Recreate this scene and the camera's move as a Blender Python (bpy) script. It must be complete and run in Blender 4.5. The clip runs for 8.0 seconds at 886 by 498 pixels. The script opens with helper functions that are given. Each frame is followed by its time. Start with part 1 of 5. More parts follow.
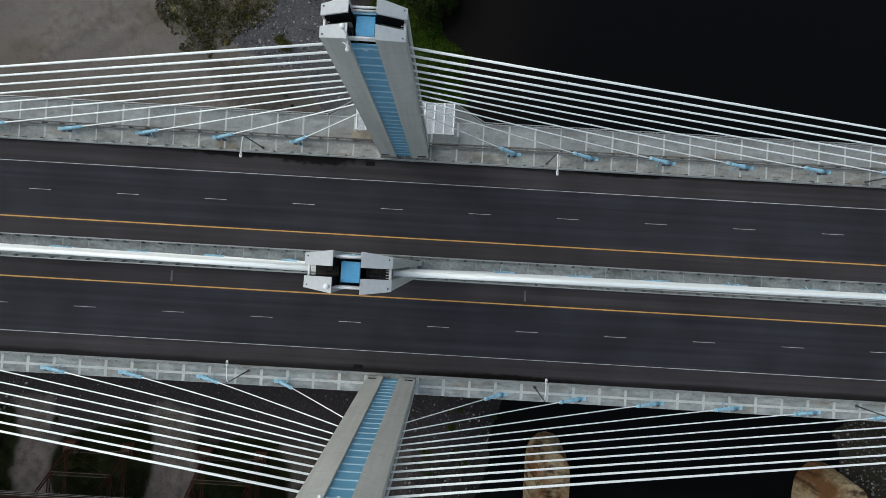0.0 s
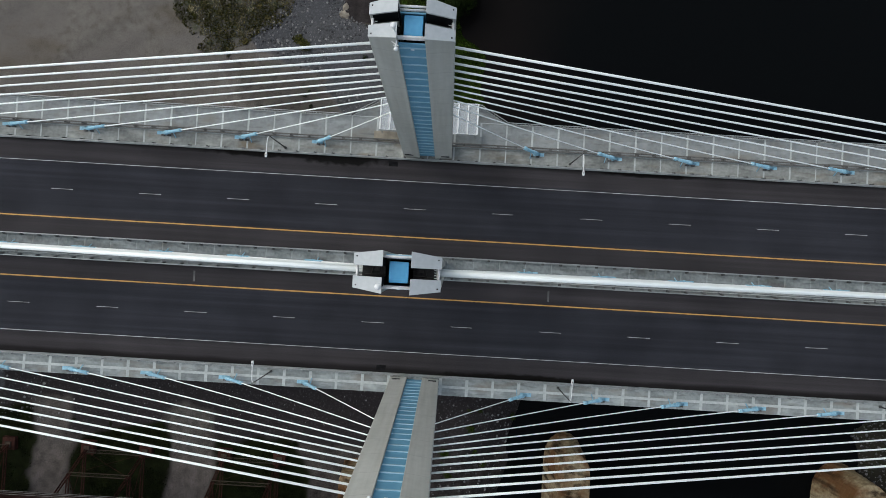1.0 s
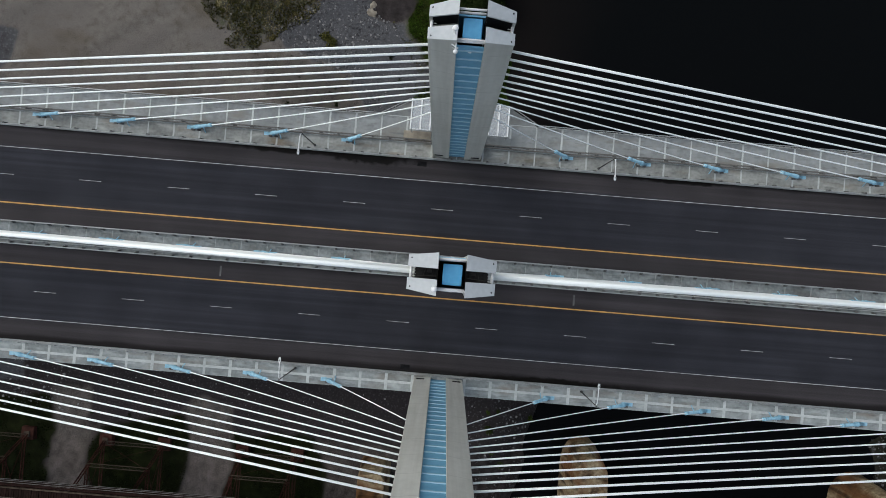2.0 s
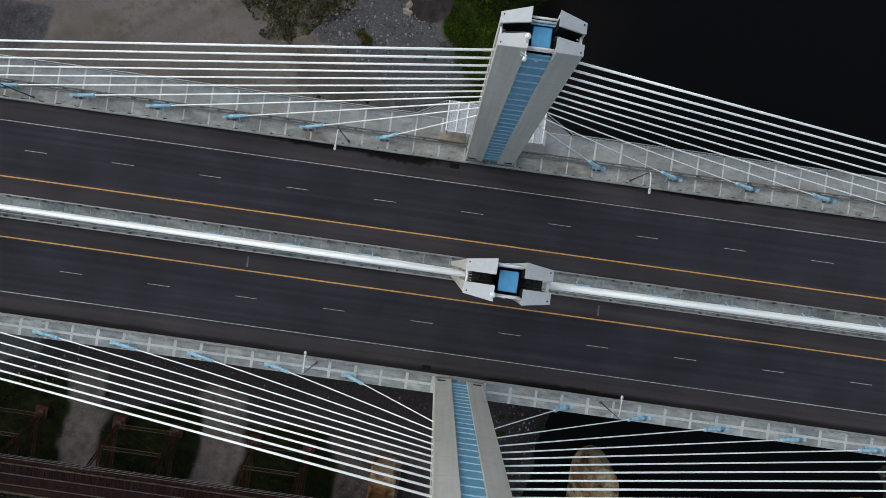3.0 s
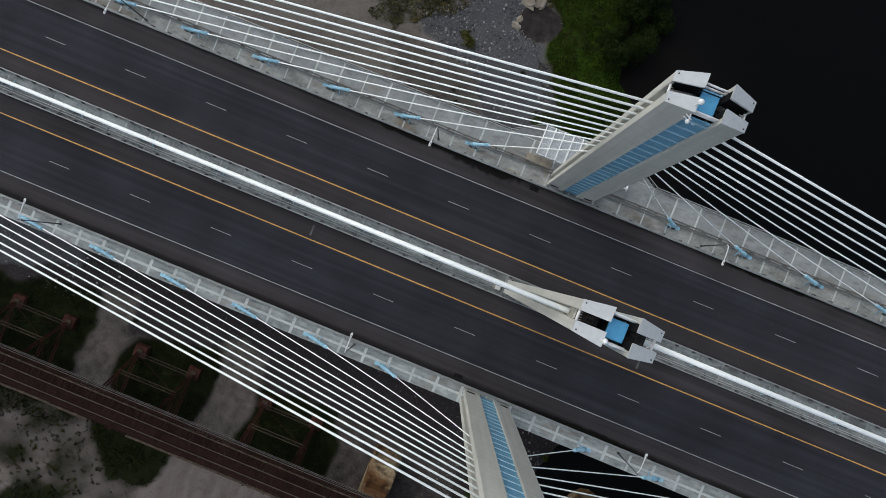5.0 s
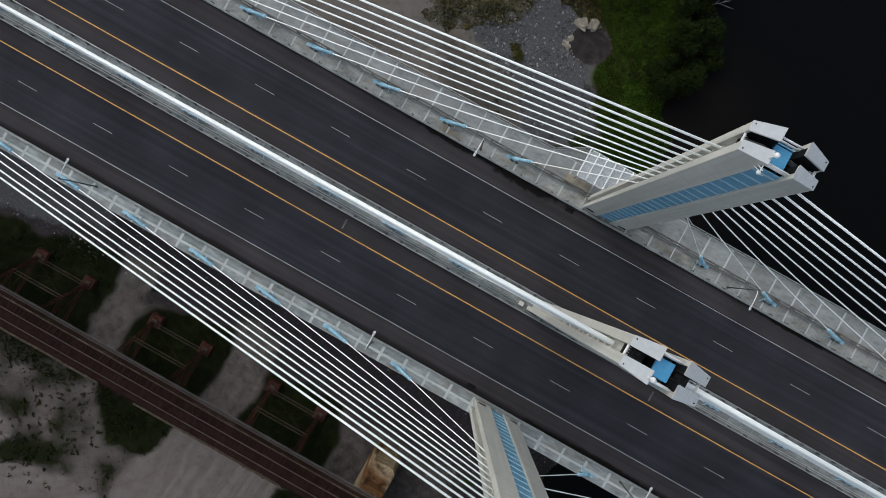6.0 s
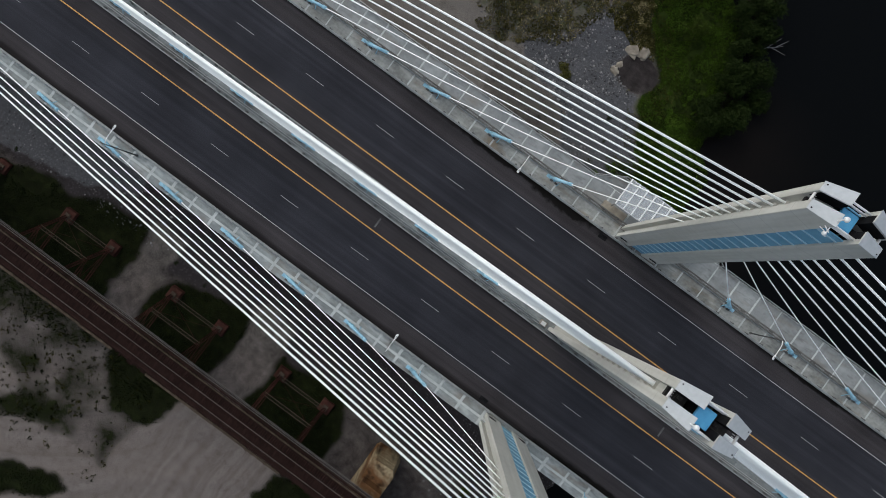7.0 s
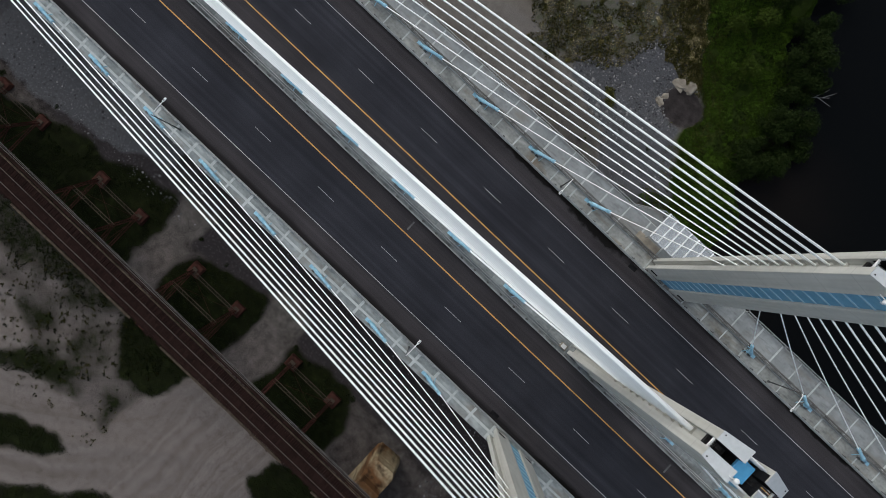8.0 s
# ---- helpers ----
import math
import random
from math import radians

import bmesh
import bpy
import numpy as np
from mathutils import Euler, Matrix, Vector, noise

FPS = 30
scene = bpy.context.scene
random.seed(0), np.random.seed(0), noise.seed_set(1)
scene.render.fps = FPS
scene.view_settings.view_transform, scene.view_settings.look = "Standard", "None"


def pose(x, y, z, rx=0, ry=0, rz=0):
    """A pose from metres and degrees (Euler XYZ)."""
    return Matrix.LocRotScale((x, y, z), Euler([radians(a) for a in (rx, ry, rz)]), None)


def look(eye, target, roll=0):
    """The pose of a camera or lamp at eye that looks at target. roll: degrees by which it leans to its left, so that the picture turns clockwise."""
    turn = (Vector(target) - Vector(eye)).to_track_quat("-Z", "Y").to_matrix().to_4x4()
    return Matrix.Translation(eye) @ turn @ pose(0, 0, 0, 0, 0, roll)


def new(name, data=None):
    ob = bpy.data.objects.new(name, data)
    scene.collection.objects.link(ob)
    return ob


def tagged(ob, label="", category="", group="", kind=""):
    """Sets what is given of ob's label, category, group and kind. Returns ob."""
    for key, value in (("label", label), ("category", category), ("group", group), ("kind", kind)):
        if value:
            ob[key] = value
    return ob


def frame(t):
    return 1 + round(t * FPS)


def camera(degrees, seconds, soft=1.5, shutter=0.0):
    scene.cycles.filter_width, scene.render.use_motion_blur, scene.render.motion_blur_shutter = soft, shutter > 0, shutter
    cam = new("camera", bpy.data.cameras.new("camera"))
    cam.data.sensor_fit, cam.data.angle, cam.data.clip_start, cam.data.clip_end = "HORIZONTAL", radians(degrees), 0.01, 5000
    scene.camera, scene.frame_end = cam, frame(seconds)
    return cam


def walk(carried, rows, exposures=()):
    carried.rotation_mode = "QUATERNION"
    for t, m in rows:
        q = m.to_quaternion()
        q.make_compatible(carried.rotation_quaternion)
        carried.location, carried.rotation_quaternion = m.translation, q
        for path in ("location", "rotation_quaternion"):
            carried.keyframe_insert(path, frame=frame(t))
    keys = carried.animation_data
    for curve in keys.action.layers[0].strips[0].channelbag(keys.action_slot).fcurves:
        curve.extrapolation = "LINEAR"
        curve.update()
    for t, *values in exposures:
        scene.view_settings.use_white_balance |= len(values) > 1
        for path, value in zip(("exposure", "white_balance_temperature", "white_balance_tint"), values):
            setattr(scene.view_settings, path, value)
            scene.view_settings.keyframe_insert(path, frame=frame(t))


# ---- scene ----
import functools

cam = camera(73.75, 8.0, soft=0.8)
PATH = [
    (0.0, 6.16, 1.023, 80.163, 1.261, 0.078, 3.294),
    (0.5, 4.47, 0.833, 80.066, 1.347, -0.047, 3.271),
    (1.0, 2.908, 0.812, 80.009, 1.314, -0.01, 3.328),
    (1.5, 1.222, 0.868, 80.018, 1.243, 0.029, 3.396),
    (1.7, 0.508, 0.865, 80.021, 1.206, 0.063, 3.82),
    (2.8, -3.644, 0.728, 80.134, 1.185, 0.022, 7.257),
    (3.0, -4.411, 0.689, 80.155, 1.227, -0.037, 7.967),
    (3.5, -6.335, 0.578, 80.282, 1.231, -0.015, 11.055),
    (4.0, -8.27, 0.441, 80.467, 1.227, -0.012, 14.77),
    (4.5, -10.333, 0.253, 80.578, 1.205, -0.051, 18.416),
    (4.7, -11.136, 0.118, 80.59, 1.205, -0.008, 19.922),
    (5.8, -15.525, -0.791, 80.883, 1.328, 0.042, 28.062),
    (6.0, -16.308, -0.938, 80.909, 1.278, -0.041, 29.33),
    (6.5, -18.253, -1.401, 80.947, 1.293, -0.016, 32.886),
    (7.0, -20.116, -2.025, 80.962, 1.335, 0.013, 36.409),
    (7.5, -21.991, -2.743, 80.937, 1.36, 0.043, 39.98),
    (8.0, -23.915, -3.654, 80.891, 1.365, -0.029, 43.447),
]
walk(cam, [(t, pose(*place)) for t, *place in PATH], [(0.0, 0.14, 6070, 4), (3.0, 0.07, 6070, 7), (8.0, -0.01, 6080, 7)])

# ---- world and light: overcast evening, a soft warm glow from the west ----
world = bpy.data.worlds.new("sky")
scene.world = world
world.use_nodes = True
wn = world.node_tree
sky = wn.nodes.new("ShaderNodeTexSky")
sky.sky_type = "NISHITA"
sky.sun_disc = False
sky.sun_elevation = radians(48)
sky.sun_rotation = radians(-70)
sky.dust_density = 4.0
sky.air_density = 1.2
hue = wn.nodes.new("ShaderNodeHueSaturation")
hue.inputs["Saturation"].default_value = 0.5
wn.links.new(sky.outputs[0], hue.inputs["Color"])
wn.links.new(hue.outputs[0], wn.nodes["Background"].inputs[0])
wn.nodes["Background"].inputs[1].default_value = 0.15

sun_data = bpy.data.lights.new("sun", "SUN")
sun_data.energy = 0.47
sun_data.angle = radians(95)
sun_data.color = (1.0, 0.73, 0.43)
sun = new("sun", sun_data)
sun.matrix_world = look((-47, 32, 42), (0, 0, 0))


# ---- materials ----
def material(name, build):
    m = bpy.data.materials.new(name)
    m.use_nodes = True
    nt = m.node_tree
    build(nt, nt.nodes["Principled BSDF"])
    return m


def node(nt, kind, **inputs):
    n = nt.nodes.new(kind)
    for key, value in inputs.items():
        n.inputs[key.replace("_", " ")].default_value = value
    return n


def noise_tex(nt, scale, detail=4.0, coords=None, stretch=None):
    n = node(nt, "ShaderNodeTexNoise", Scale=scale, Detail=detail)
    if coords is None:
        coords = nt.nodes.new("ShaderNodeTexCoord").outputs["Object"]
    if stretch:
        mp = nt.nodes.new("ShaderNodeMapping")
        mp.inputs["Scale"].default_value = stretch
        nt.links.new(coords, mp.inputs["Vector"])
        coords = mp.outputs["Vector"]
    nt.links.new(coords, n.inputs["Vector"])
    return n.outputs["Fac"]


def ramp(nt, fac, *stops):
    r = nt.nodes.new("ShaderNodeValToRGB")
    el = r.color_ramp.elements
    while len(el) < len(stops):
        el.new(0.5)
    for e, (p, c) in zip(el, stops):
        e.position = p
        e.color = (*c, 1) if len(c) == 3 else c
    nt.links.new(fac, r.inputs["Fac"])
    return r.outputs["Color"]


def mix(nt, fac, a, b, mode="MIX"):
    m = nt.nodes.new("ShaderNodeMix")
    m.data_type = "RGBA"
    m.blend_type = mode
    for value, slot in ((fac, 0), (a, 6), (b, 7)):
        if isinstance(value, (int, float)):
            m.inputs[slot].default_value = value
        elif isinstance(value, tuple):
            m.inputs[slot].default_value = (*value, 1)
        else:
            nt.links.new(value, m.inputs[slot])
    return m.outputs[2]


def math_node(nt, op, a, b=None, c=None):
    m = nt.nodes.new("ShaderNodeMath")
    m.operation = op
    for i, value in enumerate((a, b, c)):
        if value is None:
            continue
        if isinstance(value, (int, float)):
            m.inputs[i].default_value = value
        else:
            nt.links.new(value, m.inputs[i])
    return m.outputs[0]


def bump(nt, bsdf, height, strength=0.3, distance=0.02):
    b = node(nt, "ShaderNodeBump", Strength=strength, Distance=distance)
    nt.links.new(height, b.inputs["Height"])
    nt.links.new(b.outputs[0], bsdf.inputs["Normal"])


def surface(name, low, high, rough=0.7, metal=0.0, scale=3.0, big=0.25, relief=0.3, spread=0.12, stretch=None, gloss=0.35):
    """A worn plain surface: grain at `scale`, broad stains at `big`, and a shade of its own for each piece."""
    def build(nt, b):
        fine = noise_tex(nt, scale, 6, stretch=stretch)
        broad = noise_tex(nt, big, 3)
        both = math_node(nt, "ADD", math_node(nt, "MULTIPLY", fine, 0.5), math_node(nt, "MULTIPLY", broad, 0.5))
        col = ramp(nt, both, (0.35, low), (0.65, high))
        info = nt.nodes.new("ShaderNodeObjectInfo")
        shade = math_node(nt, "MULTIPLY_ADD", info.outputs["Random"], spread, 1 - spread / 2)
        hs = node(nt, "ShaderNodeHueSaturation")
        nt.links.new(col, hs.inputs["Color"])
        nt.links.new(shade, hs.inputs["Value"])
        nt.links.new(hs.outputs[0], b.inputs["Base Color"])
        b.inputs["Roughness"].default_value = rough
        b.inputs["Specular IOR Level"].default_value = gloss
        b.inputs["Metallic"].default_value = metal
        bump(nt, b, fine, relief)
    return material(name, build)


def blotched(name, low, high, pale, rust):
    """Outdoor concrete with pale efflorescence and faint brown runs."""
    def build(nt, b):
        fine = noise_tex(nt, 2.2, 6)
        geo = nt.nodes.new("ShaderNodeNewGeometry").outputs["Position"]
        broad = noise_tex(nt, 0.22, 4, geo)
        patch = noise_tex(nt, 0.75, 7, geo, (0.6, 1.2, 1))
        runs = noise_tex(nt, 0.35, 5, geo, (0.5, 1.6, 1))
        both = math_node(nt, "ADD", math_node(nt, "MULTIPLY", fine, 0.45), math_node(nt, "MULTIPLY", broad, 0.55))
        col = ramp(nt, both, (0.36, low), (0.62, high))
        col = mix(nt, ramp(nt, patch, (0.50, (0, 0, 0)), (0.70, (0.6, 0.6, 0.6))), col, pale)
        col = mix(nt, ramp(nt, runs, (0.52, (0, 0, 0)), (0.70, (0.7, 0.7, 0.7))), col, rust)
        soot = noise_tex(nt, 1.3, 6, geo, (0.35, 1.5, 1))
        col = mix(nt, ramp(nt, soot, (0.56, (0, 0, 0)), (0.74, (0.5, 0.5, 0.5))), col, tuple(0.35 * c for c in low))
        info = nt.nodes.new("ShaderNodeObjectInfo")
        hs = node(nt, "ShaderNodeHueSaturation")
        nt.links.new(col, hs.inputs["Color"])
        nt.links.new(math_node(nt, "MULTIPLY_ADD", info.outputs["Random"], 0.2, 0.9), hs.inputs["Value"])
        nt.links.new(hs.outputs[0], b.inputs["Base Color"])
        b.inputs["Roughness"].default_value = 0.9
        b.inputs["Specular IOR Level"].default_value = 0.2
        bump(nt, b, fine, 0.3)
    return material(name, build)


def stained_masonry(name):
    """Old cream stone under broad rust-brown runs and soot."""
    def build(nt, b):
        geo = nt.nodes.new("ShaderNodeNewGeometry").outputs["Position"]
        fine = noise_tex(nt, 2.2, 6, geo)
        broad = noise_tex(nt, 0.33, 5, geo, (1.0, 1.0, 0.5))
        runs = noise_tex(nt, 0.55, 4, geo, (1.0, 1.4, 0.25))
        col = ramp(nt, fine, (0.3, (0.20, 0.155, 0.095)), (0.7, (0.36, 0.295, 0.19)))
        col = mix(nt, ramp(nt, broad, (0.42, (0, 0, 0)), (0.6, (0.9, 0.9, 0.9))), col, (0.115, 0.052, 0.020))
        col = mix(nt, ramp(nt, runs, (0.50, (0, 0, 0)), (0.68, (0.9, 0.9, 0.9))), col, (0.022, 0.013, 0.008))
        nt.links.new(col, b.inputs["Base Color"])
        b.inputs["Roughness"].default_value = 0.9
        b.inputs["Specular IOR Level"].default_value = 0.06
        bump(nt, b, fine, 0.6)
    return material(name, build)


def build_asphalt(nt, b):
    co = nt.nodes.new("ShaderNodeTexCoord").outputs["Object"]
    sep = nt.nodes.new("ShaderNodeSeparateXYZ")
    nt.links.new(co, sep.inputs[0])
    across = math_node(nt, "ABSOLUTE", sep.outputs["Y"])
    wobble = noise_tex(nt, 0.15, 3, co, (0.4, 1, 1))
    a2 = math_node(nt, "ADD", across, math_node(nt, "MULTIPLY_ADD", wobble, 0.5, -0.25))
    # the traffic lanes are a darker, newer mat than the two shoulders
    lane_in = nt.nodes.new("ShaderNodeMapRange")
    lane_in.inputs[1].default_value, lane_in.inputs[2].default_value = 4.0, 4.5
    nt.links.new(a2, lane_in.inputs[0])
    lane_out = nt.nodes.new("ShaderNodeMapRange")
    lane_out.inputs[1].default_value, lane_out.inputs[2].default_value = 11.9, 11.5
    nt.links.new(a2, lane_out.inputs[0])
    lane = math_node(nt, "MULTIPLY", lane_in.outputs[0], lane_out.outputs[0])
    grain = noise_tex(nt, 9, 6, co)
    streak = noise_tex(nt, 1.0, 5, co, (0.02, 1.3, 1))
    blot = noise_tex(nt, 0.12, 4, co)
    mats = mix(nt, lane, (0.0408, 0.0371, 0.0394), (0.0279, 0.0285, 0.0344))
    mats = mix(nt, 1.0, mats, ramp(nt, streak, (0.32, (0.82, 0.82, 0.83)), (0.5, (1.0, 1.0, 1.0)), (0.68, (1.2, 1.2, 1.22))), "MULTIPLY")
    tone = ramp(nt, blot, (0.3, (0.8, 0.8, 0.8)), (0.7, (1.2, 1.2, 1.2)))
    mats = mix(nt, 1.0, mats, tone, "MULTIPLY")
    speck = ramp(nt, grain, (0.3, (0.8, 0.8, 0.8)), (0.7, (1.2, 1.2, 1.2)))
    mats = mix(nt, 1.0, mats, speck, "MULTIPLY")
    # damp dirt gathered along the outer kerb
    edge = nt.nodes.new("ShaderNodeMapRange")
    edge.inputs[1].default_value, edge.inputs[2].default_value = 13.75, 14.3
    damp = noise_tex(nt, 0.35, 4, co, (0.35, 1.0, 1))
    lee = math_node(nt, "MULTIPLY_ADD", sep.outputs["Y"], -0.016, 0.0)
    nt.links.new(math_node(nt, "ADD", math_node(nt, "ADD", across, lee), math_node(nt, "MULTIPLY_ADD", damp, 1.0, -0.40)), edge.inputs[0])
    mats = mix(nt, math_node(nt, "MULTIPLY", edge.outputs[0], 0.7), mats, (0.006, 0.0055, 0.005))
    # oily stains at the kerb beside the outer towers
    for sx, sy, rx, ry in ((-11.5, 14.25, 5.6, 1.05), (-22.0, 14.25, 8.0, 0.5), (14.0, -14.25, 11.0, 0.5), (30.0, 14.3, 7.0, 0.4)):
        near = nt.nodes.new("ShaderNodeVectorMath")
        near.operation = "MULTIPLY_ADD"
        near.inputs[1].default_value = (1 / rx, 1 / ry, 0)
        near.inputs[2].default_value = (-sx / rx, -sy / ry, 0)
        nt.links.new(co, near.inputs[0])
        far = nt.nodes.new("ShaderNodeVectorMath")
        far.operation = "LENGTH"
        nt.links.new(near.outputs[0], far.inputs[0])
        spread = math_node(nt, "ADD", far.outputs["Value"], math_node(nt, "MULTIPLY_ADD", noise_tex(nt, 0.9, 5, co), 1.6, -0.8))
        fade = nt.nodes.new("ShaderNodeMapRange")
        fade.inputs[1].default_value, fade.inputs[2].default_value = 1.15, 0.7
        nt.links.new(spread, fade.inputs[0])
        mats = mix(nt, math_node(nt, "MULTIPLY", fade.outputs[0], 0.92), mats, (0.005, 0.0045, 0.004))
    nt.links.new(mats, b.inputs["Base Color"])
    b.inputs["Roughness"].default_value = 0.9
    b.inputs["Specular IOR Level"].default_value = 0.1
    bump(nt, b, grain, 0.4, 0.01)


ASPHALT = material("asphalt", build_asphalt)


def build_ground(nt, b):
    att = nt.nodes.new("ShaderNodeAttribute")
    att.attribute_name = "cover"
    sep = nt.nodes.new("ShaderNodeSeparateColor")
    nt.links.new(att.outputs["Color"], sep.inputs[0])
    co = nt.nodes.new("ShaderNodeTexCoord").outputs["Object"]
    big = noise_tex(nt, 0.12, 5, co)
    mid = noise_tex(nt, 0.8, 6, co)
    fine = noise_tex(nt, 6.0, 6, co)
    vor = node(nt, "ShaderNodeTexVoronoi", Scale=2.2)
    nt.links.new(co, vor.inputs["Vector"])
    sand = ramp(nt, mid, (0.3, (0.118, 0.107, 0.095)), (0.7, (0.160, 0.147, 0.133)))
    sand = mix(nt, ramp(nt, big, (0.45, (0, 0, 0)), (0.6, (1, 1, 1))), sand, (0.134, 0.122, 0.112))
    gravel = ramp(nt, vor.outputs["Distance"], (0.0, (0.130, 0.131, 0.137)), (0.45, (0.068, 0.069, 0.074)))
    gravel = mix(nt, math_node(nt, "MULTIPLY", mid, 0.6), gravel, (0.088, 0.088, 0.093))
    grass = ramp(nt, mid, (0.3, (0.0052, 0.0064, 0.0024)), (0.55, (0.0088, 0.0112, 0.0038)), (0.75, (0.0145, 0.0185, 0.006)))
    spot_y = nt.nodes.new("ShaderNodeSeparateXYZ")
    nt.links.new(co, spot_y.inputs[0])
    lush = nt.nodes.new("ShaderNodeMapRange")
    lush.inputs[1].default_value, lush.inputs[2].default_value = 10.0, 20.0
    nt.links.new(spot_y.outputs["Y"], lush.inputs[0])
    fresh = ramp(nt, mid, (0.3, (0.012, 0.019, 0.0035)), (0.55, (0.021, 0.034, 0.0055)), (0.75, (0.036, 0.050, 0.010)))
    grass = mix(nt, lush.outputs[0], grass, fresh)
    shingle = ramp(nt, vor.outputs["Distance"], (0.0, (0.060, 0.053, 0.055)), (0.45, (0.032, 0.028, 0.029)))
    stain = noise_tex(nt, 0.06, 4, co, (1, 1.8, 1))
    sand = mix(nt, ramp(nt, stain, (0.52, (0, 0, 0)), (0.68, (0.55, 0.55, 0.55))), sand, (0.085, 0.068, 0.046))
    # wheel tracks that bend round with the gravel road south of the railway
    spot = nt.nodes.new("ShaderNodeVectorMath")
    spot.operation = "DISTANCE"
    spot.inputs[1].default_value = (-82.9, -22.9, -16.6)
    nt.links.new(co, spot.inputs[0])
    ring = node(nt, "ShaderNodeTexNoise", Scale=0.42, Detail=4)
    ring.noise_dimensions = "1D"
    nt.links.new(math_node(nt, "ADD", spot.outputs["Value"], math_node(nt, "MULTIPLY", big, 3.0)), ring.inputs["W"])
    place = nt.nodes.new("ShaderNodeSeparateXYZ")
    nt.links.new(co, place.inputs[0])
    southern = nt.nodes.new("ShaderNodeMapRange")
    southern.inputs[1].default_value, southern.inputs[2].default_value = -28.0, -36.0
    nt.links.new(place.outputs["Y"], southern.inputs[0])
    tracks = ramp(nt, ring.outputs["Fac"], (0.32, (0.84, 0.83, 0.81)), (0.68, (1.12, 1.12, 1.13)))
    # a second run of tracks that goes straight on under the railway
    lane_w = node(nt, "ShaderNodeTexNoise", Scale=0.7, Detail=3)
    lane_w.noise_dimensions = "1D"
    nt.links.new(math_node(nt, "ADD", place.outputs["X"], math_node(nt, "MULTIPLY", big, 4.0)), lane_w.inputs["W"])
    straight = ramp(nt, lane_w.outputs["Fac"], (0.35, (0.86, 0.85, 0.84)), (0.65, (1.09, 1.09, 1.10)))
    east_side = nt.nodes.new("ShaderNodeMapRange")
    east_side.inputs[1].default_value, east_side.inputs[2].default_value = -46.0, -37.0
    nt.links.new(place.outputs["X"], east_side.inputs[0])
    tracks = mix(nt, east_side.outputs[0], tracks, straight)
    patchy = ramp(nt, mid, (0.3, (0.132, 0.114, 0.104)), (0.7, (0.152, 0.133, 0.122)))
    sand = mix(nt, southern.outputs[0], sand, mix(nt, 1.0, patchy, tracks, "MULTIPLY"))
    mud = ramp(nt, mid, (0.3, (0.020, 0.017, 0.0165)), (0.7, (0.042, 0.0365, 0.036)))

    def ragged(value, width=0.16):
        m = nt.nodes.new("ShaderNodeMapRange")
        m.inputs[1].default_value, m.inputs[2].default_value = 0.5 - width, 0.5 + width
        wob = math_node(nt, "MULTIPLY_ADD", math_node(nt, "ADD", mid, fine), 0.6, -0.6)
        nt.links.new(math_node(nt, "ADD", value, wob), m.inputs[0])
        return m.outputs[0]

    col = mix(nt, ragged(sep.outputs["Blue"], 0.42), mud, sand)
    col = mix(nt, ragged(sep.outputs["Green"]), col, gravel)
    col = mix(nt, ragged(att.outputs["Alpha"]), col, shingle)
    col = mix(nt, ragged(sep.outputs["Red"], 0.2), col, grass)
    tint = ramp(nt, fine, (0.3, (0.84, 0.84, 0.84)), (0.7, (1.15, 1.15, 1.15)))
    col = mix(nt, 1.0, col, tint, "MULTIPLY")
    nt.links.new(col, b.inputs["Base Color"])
    b.inputs["Roughness"].default_value = 0.95
    b.inputs["Specular IOR Level"].default_value = 0.05
    bump(nt, b, math_node(nt, "ADD", mid, fine), 0.6, 0.15)


GROUND = material("riverbank_soil", build_ground)


def build_water(nt, b):
    co = nt.nodes.new("ShaderNodeTexCoord").outputs["Object"]
    sep = nt.nodes.new("ShaderNodeSeparateXYZ")
    nt.links.new(co, sep.inputs[0])
    drift = math_node(nt, "MULTIPLY_ADD", noise_tex(nt, 0.09, 4, co), 16.0, -8.0)
    shallow = nt.nodes.new("ShaderNodeMapRange")
    shallow.interpolation_type = "SMOOTHSTEP"
    shallow.inputs[1].default_value, shallow.inputs[2].default_value = 27.0, 7.0
    nt.links.new(math_node(nt, "ADD", sep.outputs["X"], drift), shallow.inputs[0])
    north = nt.nodes.new("ShaderNodeMapRange")
    north.inputs[1].default_value, north.inputs[2].default_value = 12.0, 26.0
    nt.links.new(sep.outputs["Y"], north.inputs[0])
    away = nt.nodes.new("ShaderNodeMapRange")
    away.inputs[1].default_value, away.inputs[2].default_value = 58.0, 46.0
    nt.links.new(sep.outputs["Y"], away.inputs[0])
    reach = math_node(nt, "MULTIPLY", north.outputs[0], away.outputs[0])
    col = mix(nt, math_node(nt, "MULTIPLY", shallow.outputs[0], reach), (0.0031, 0.0036, 0.0040), (0.0074, 0.0063, 0.0060))
    nt.links.new(col, b.inputs["Base Color"])
    b.inputs["Roughness"].default_value = 0.12
    b.inputs["IOR"].default_value = 1.12
    b.inputs["Specular IOR Level"].default_value = 0.35
    w = noise_tex(nt, 1.2, 5)
    bump(nt, b, w, 0.25, 0.1)


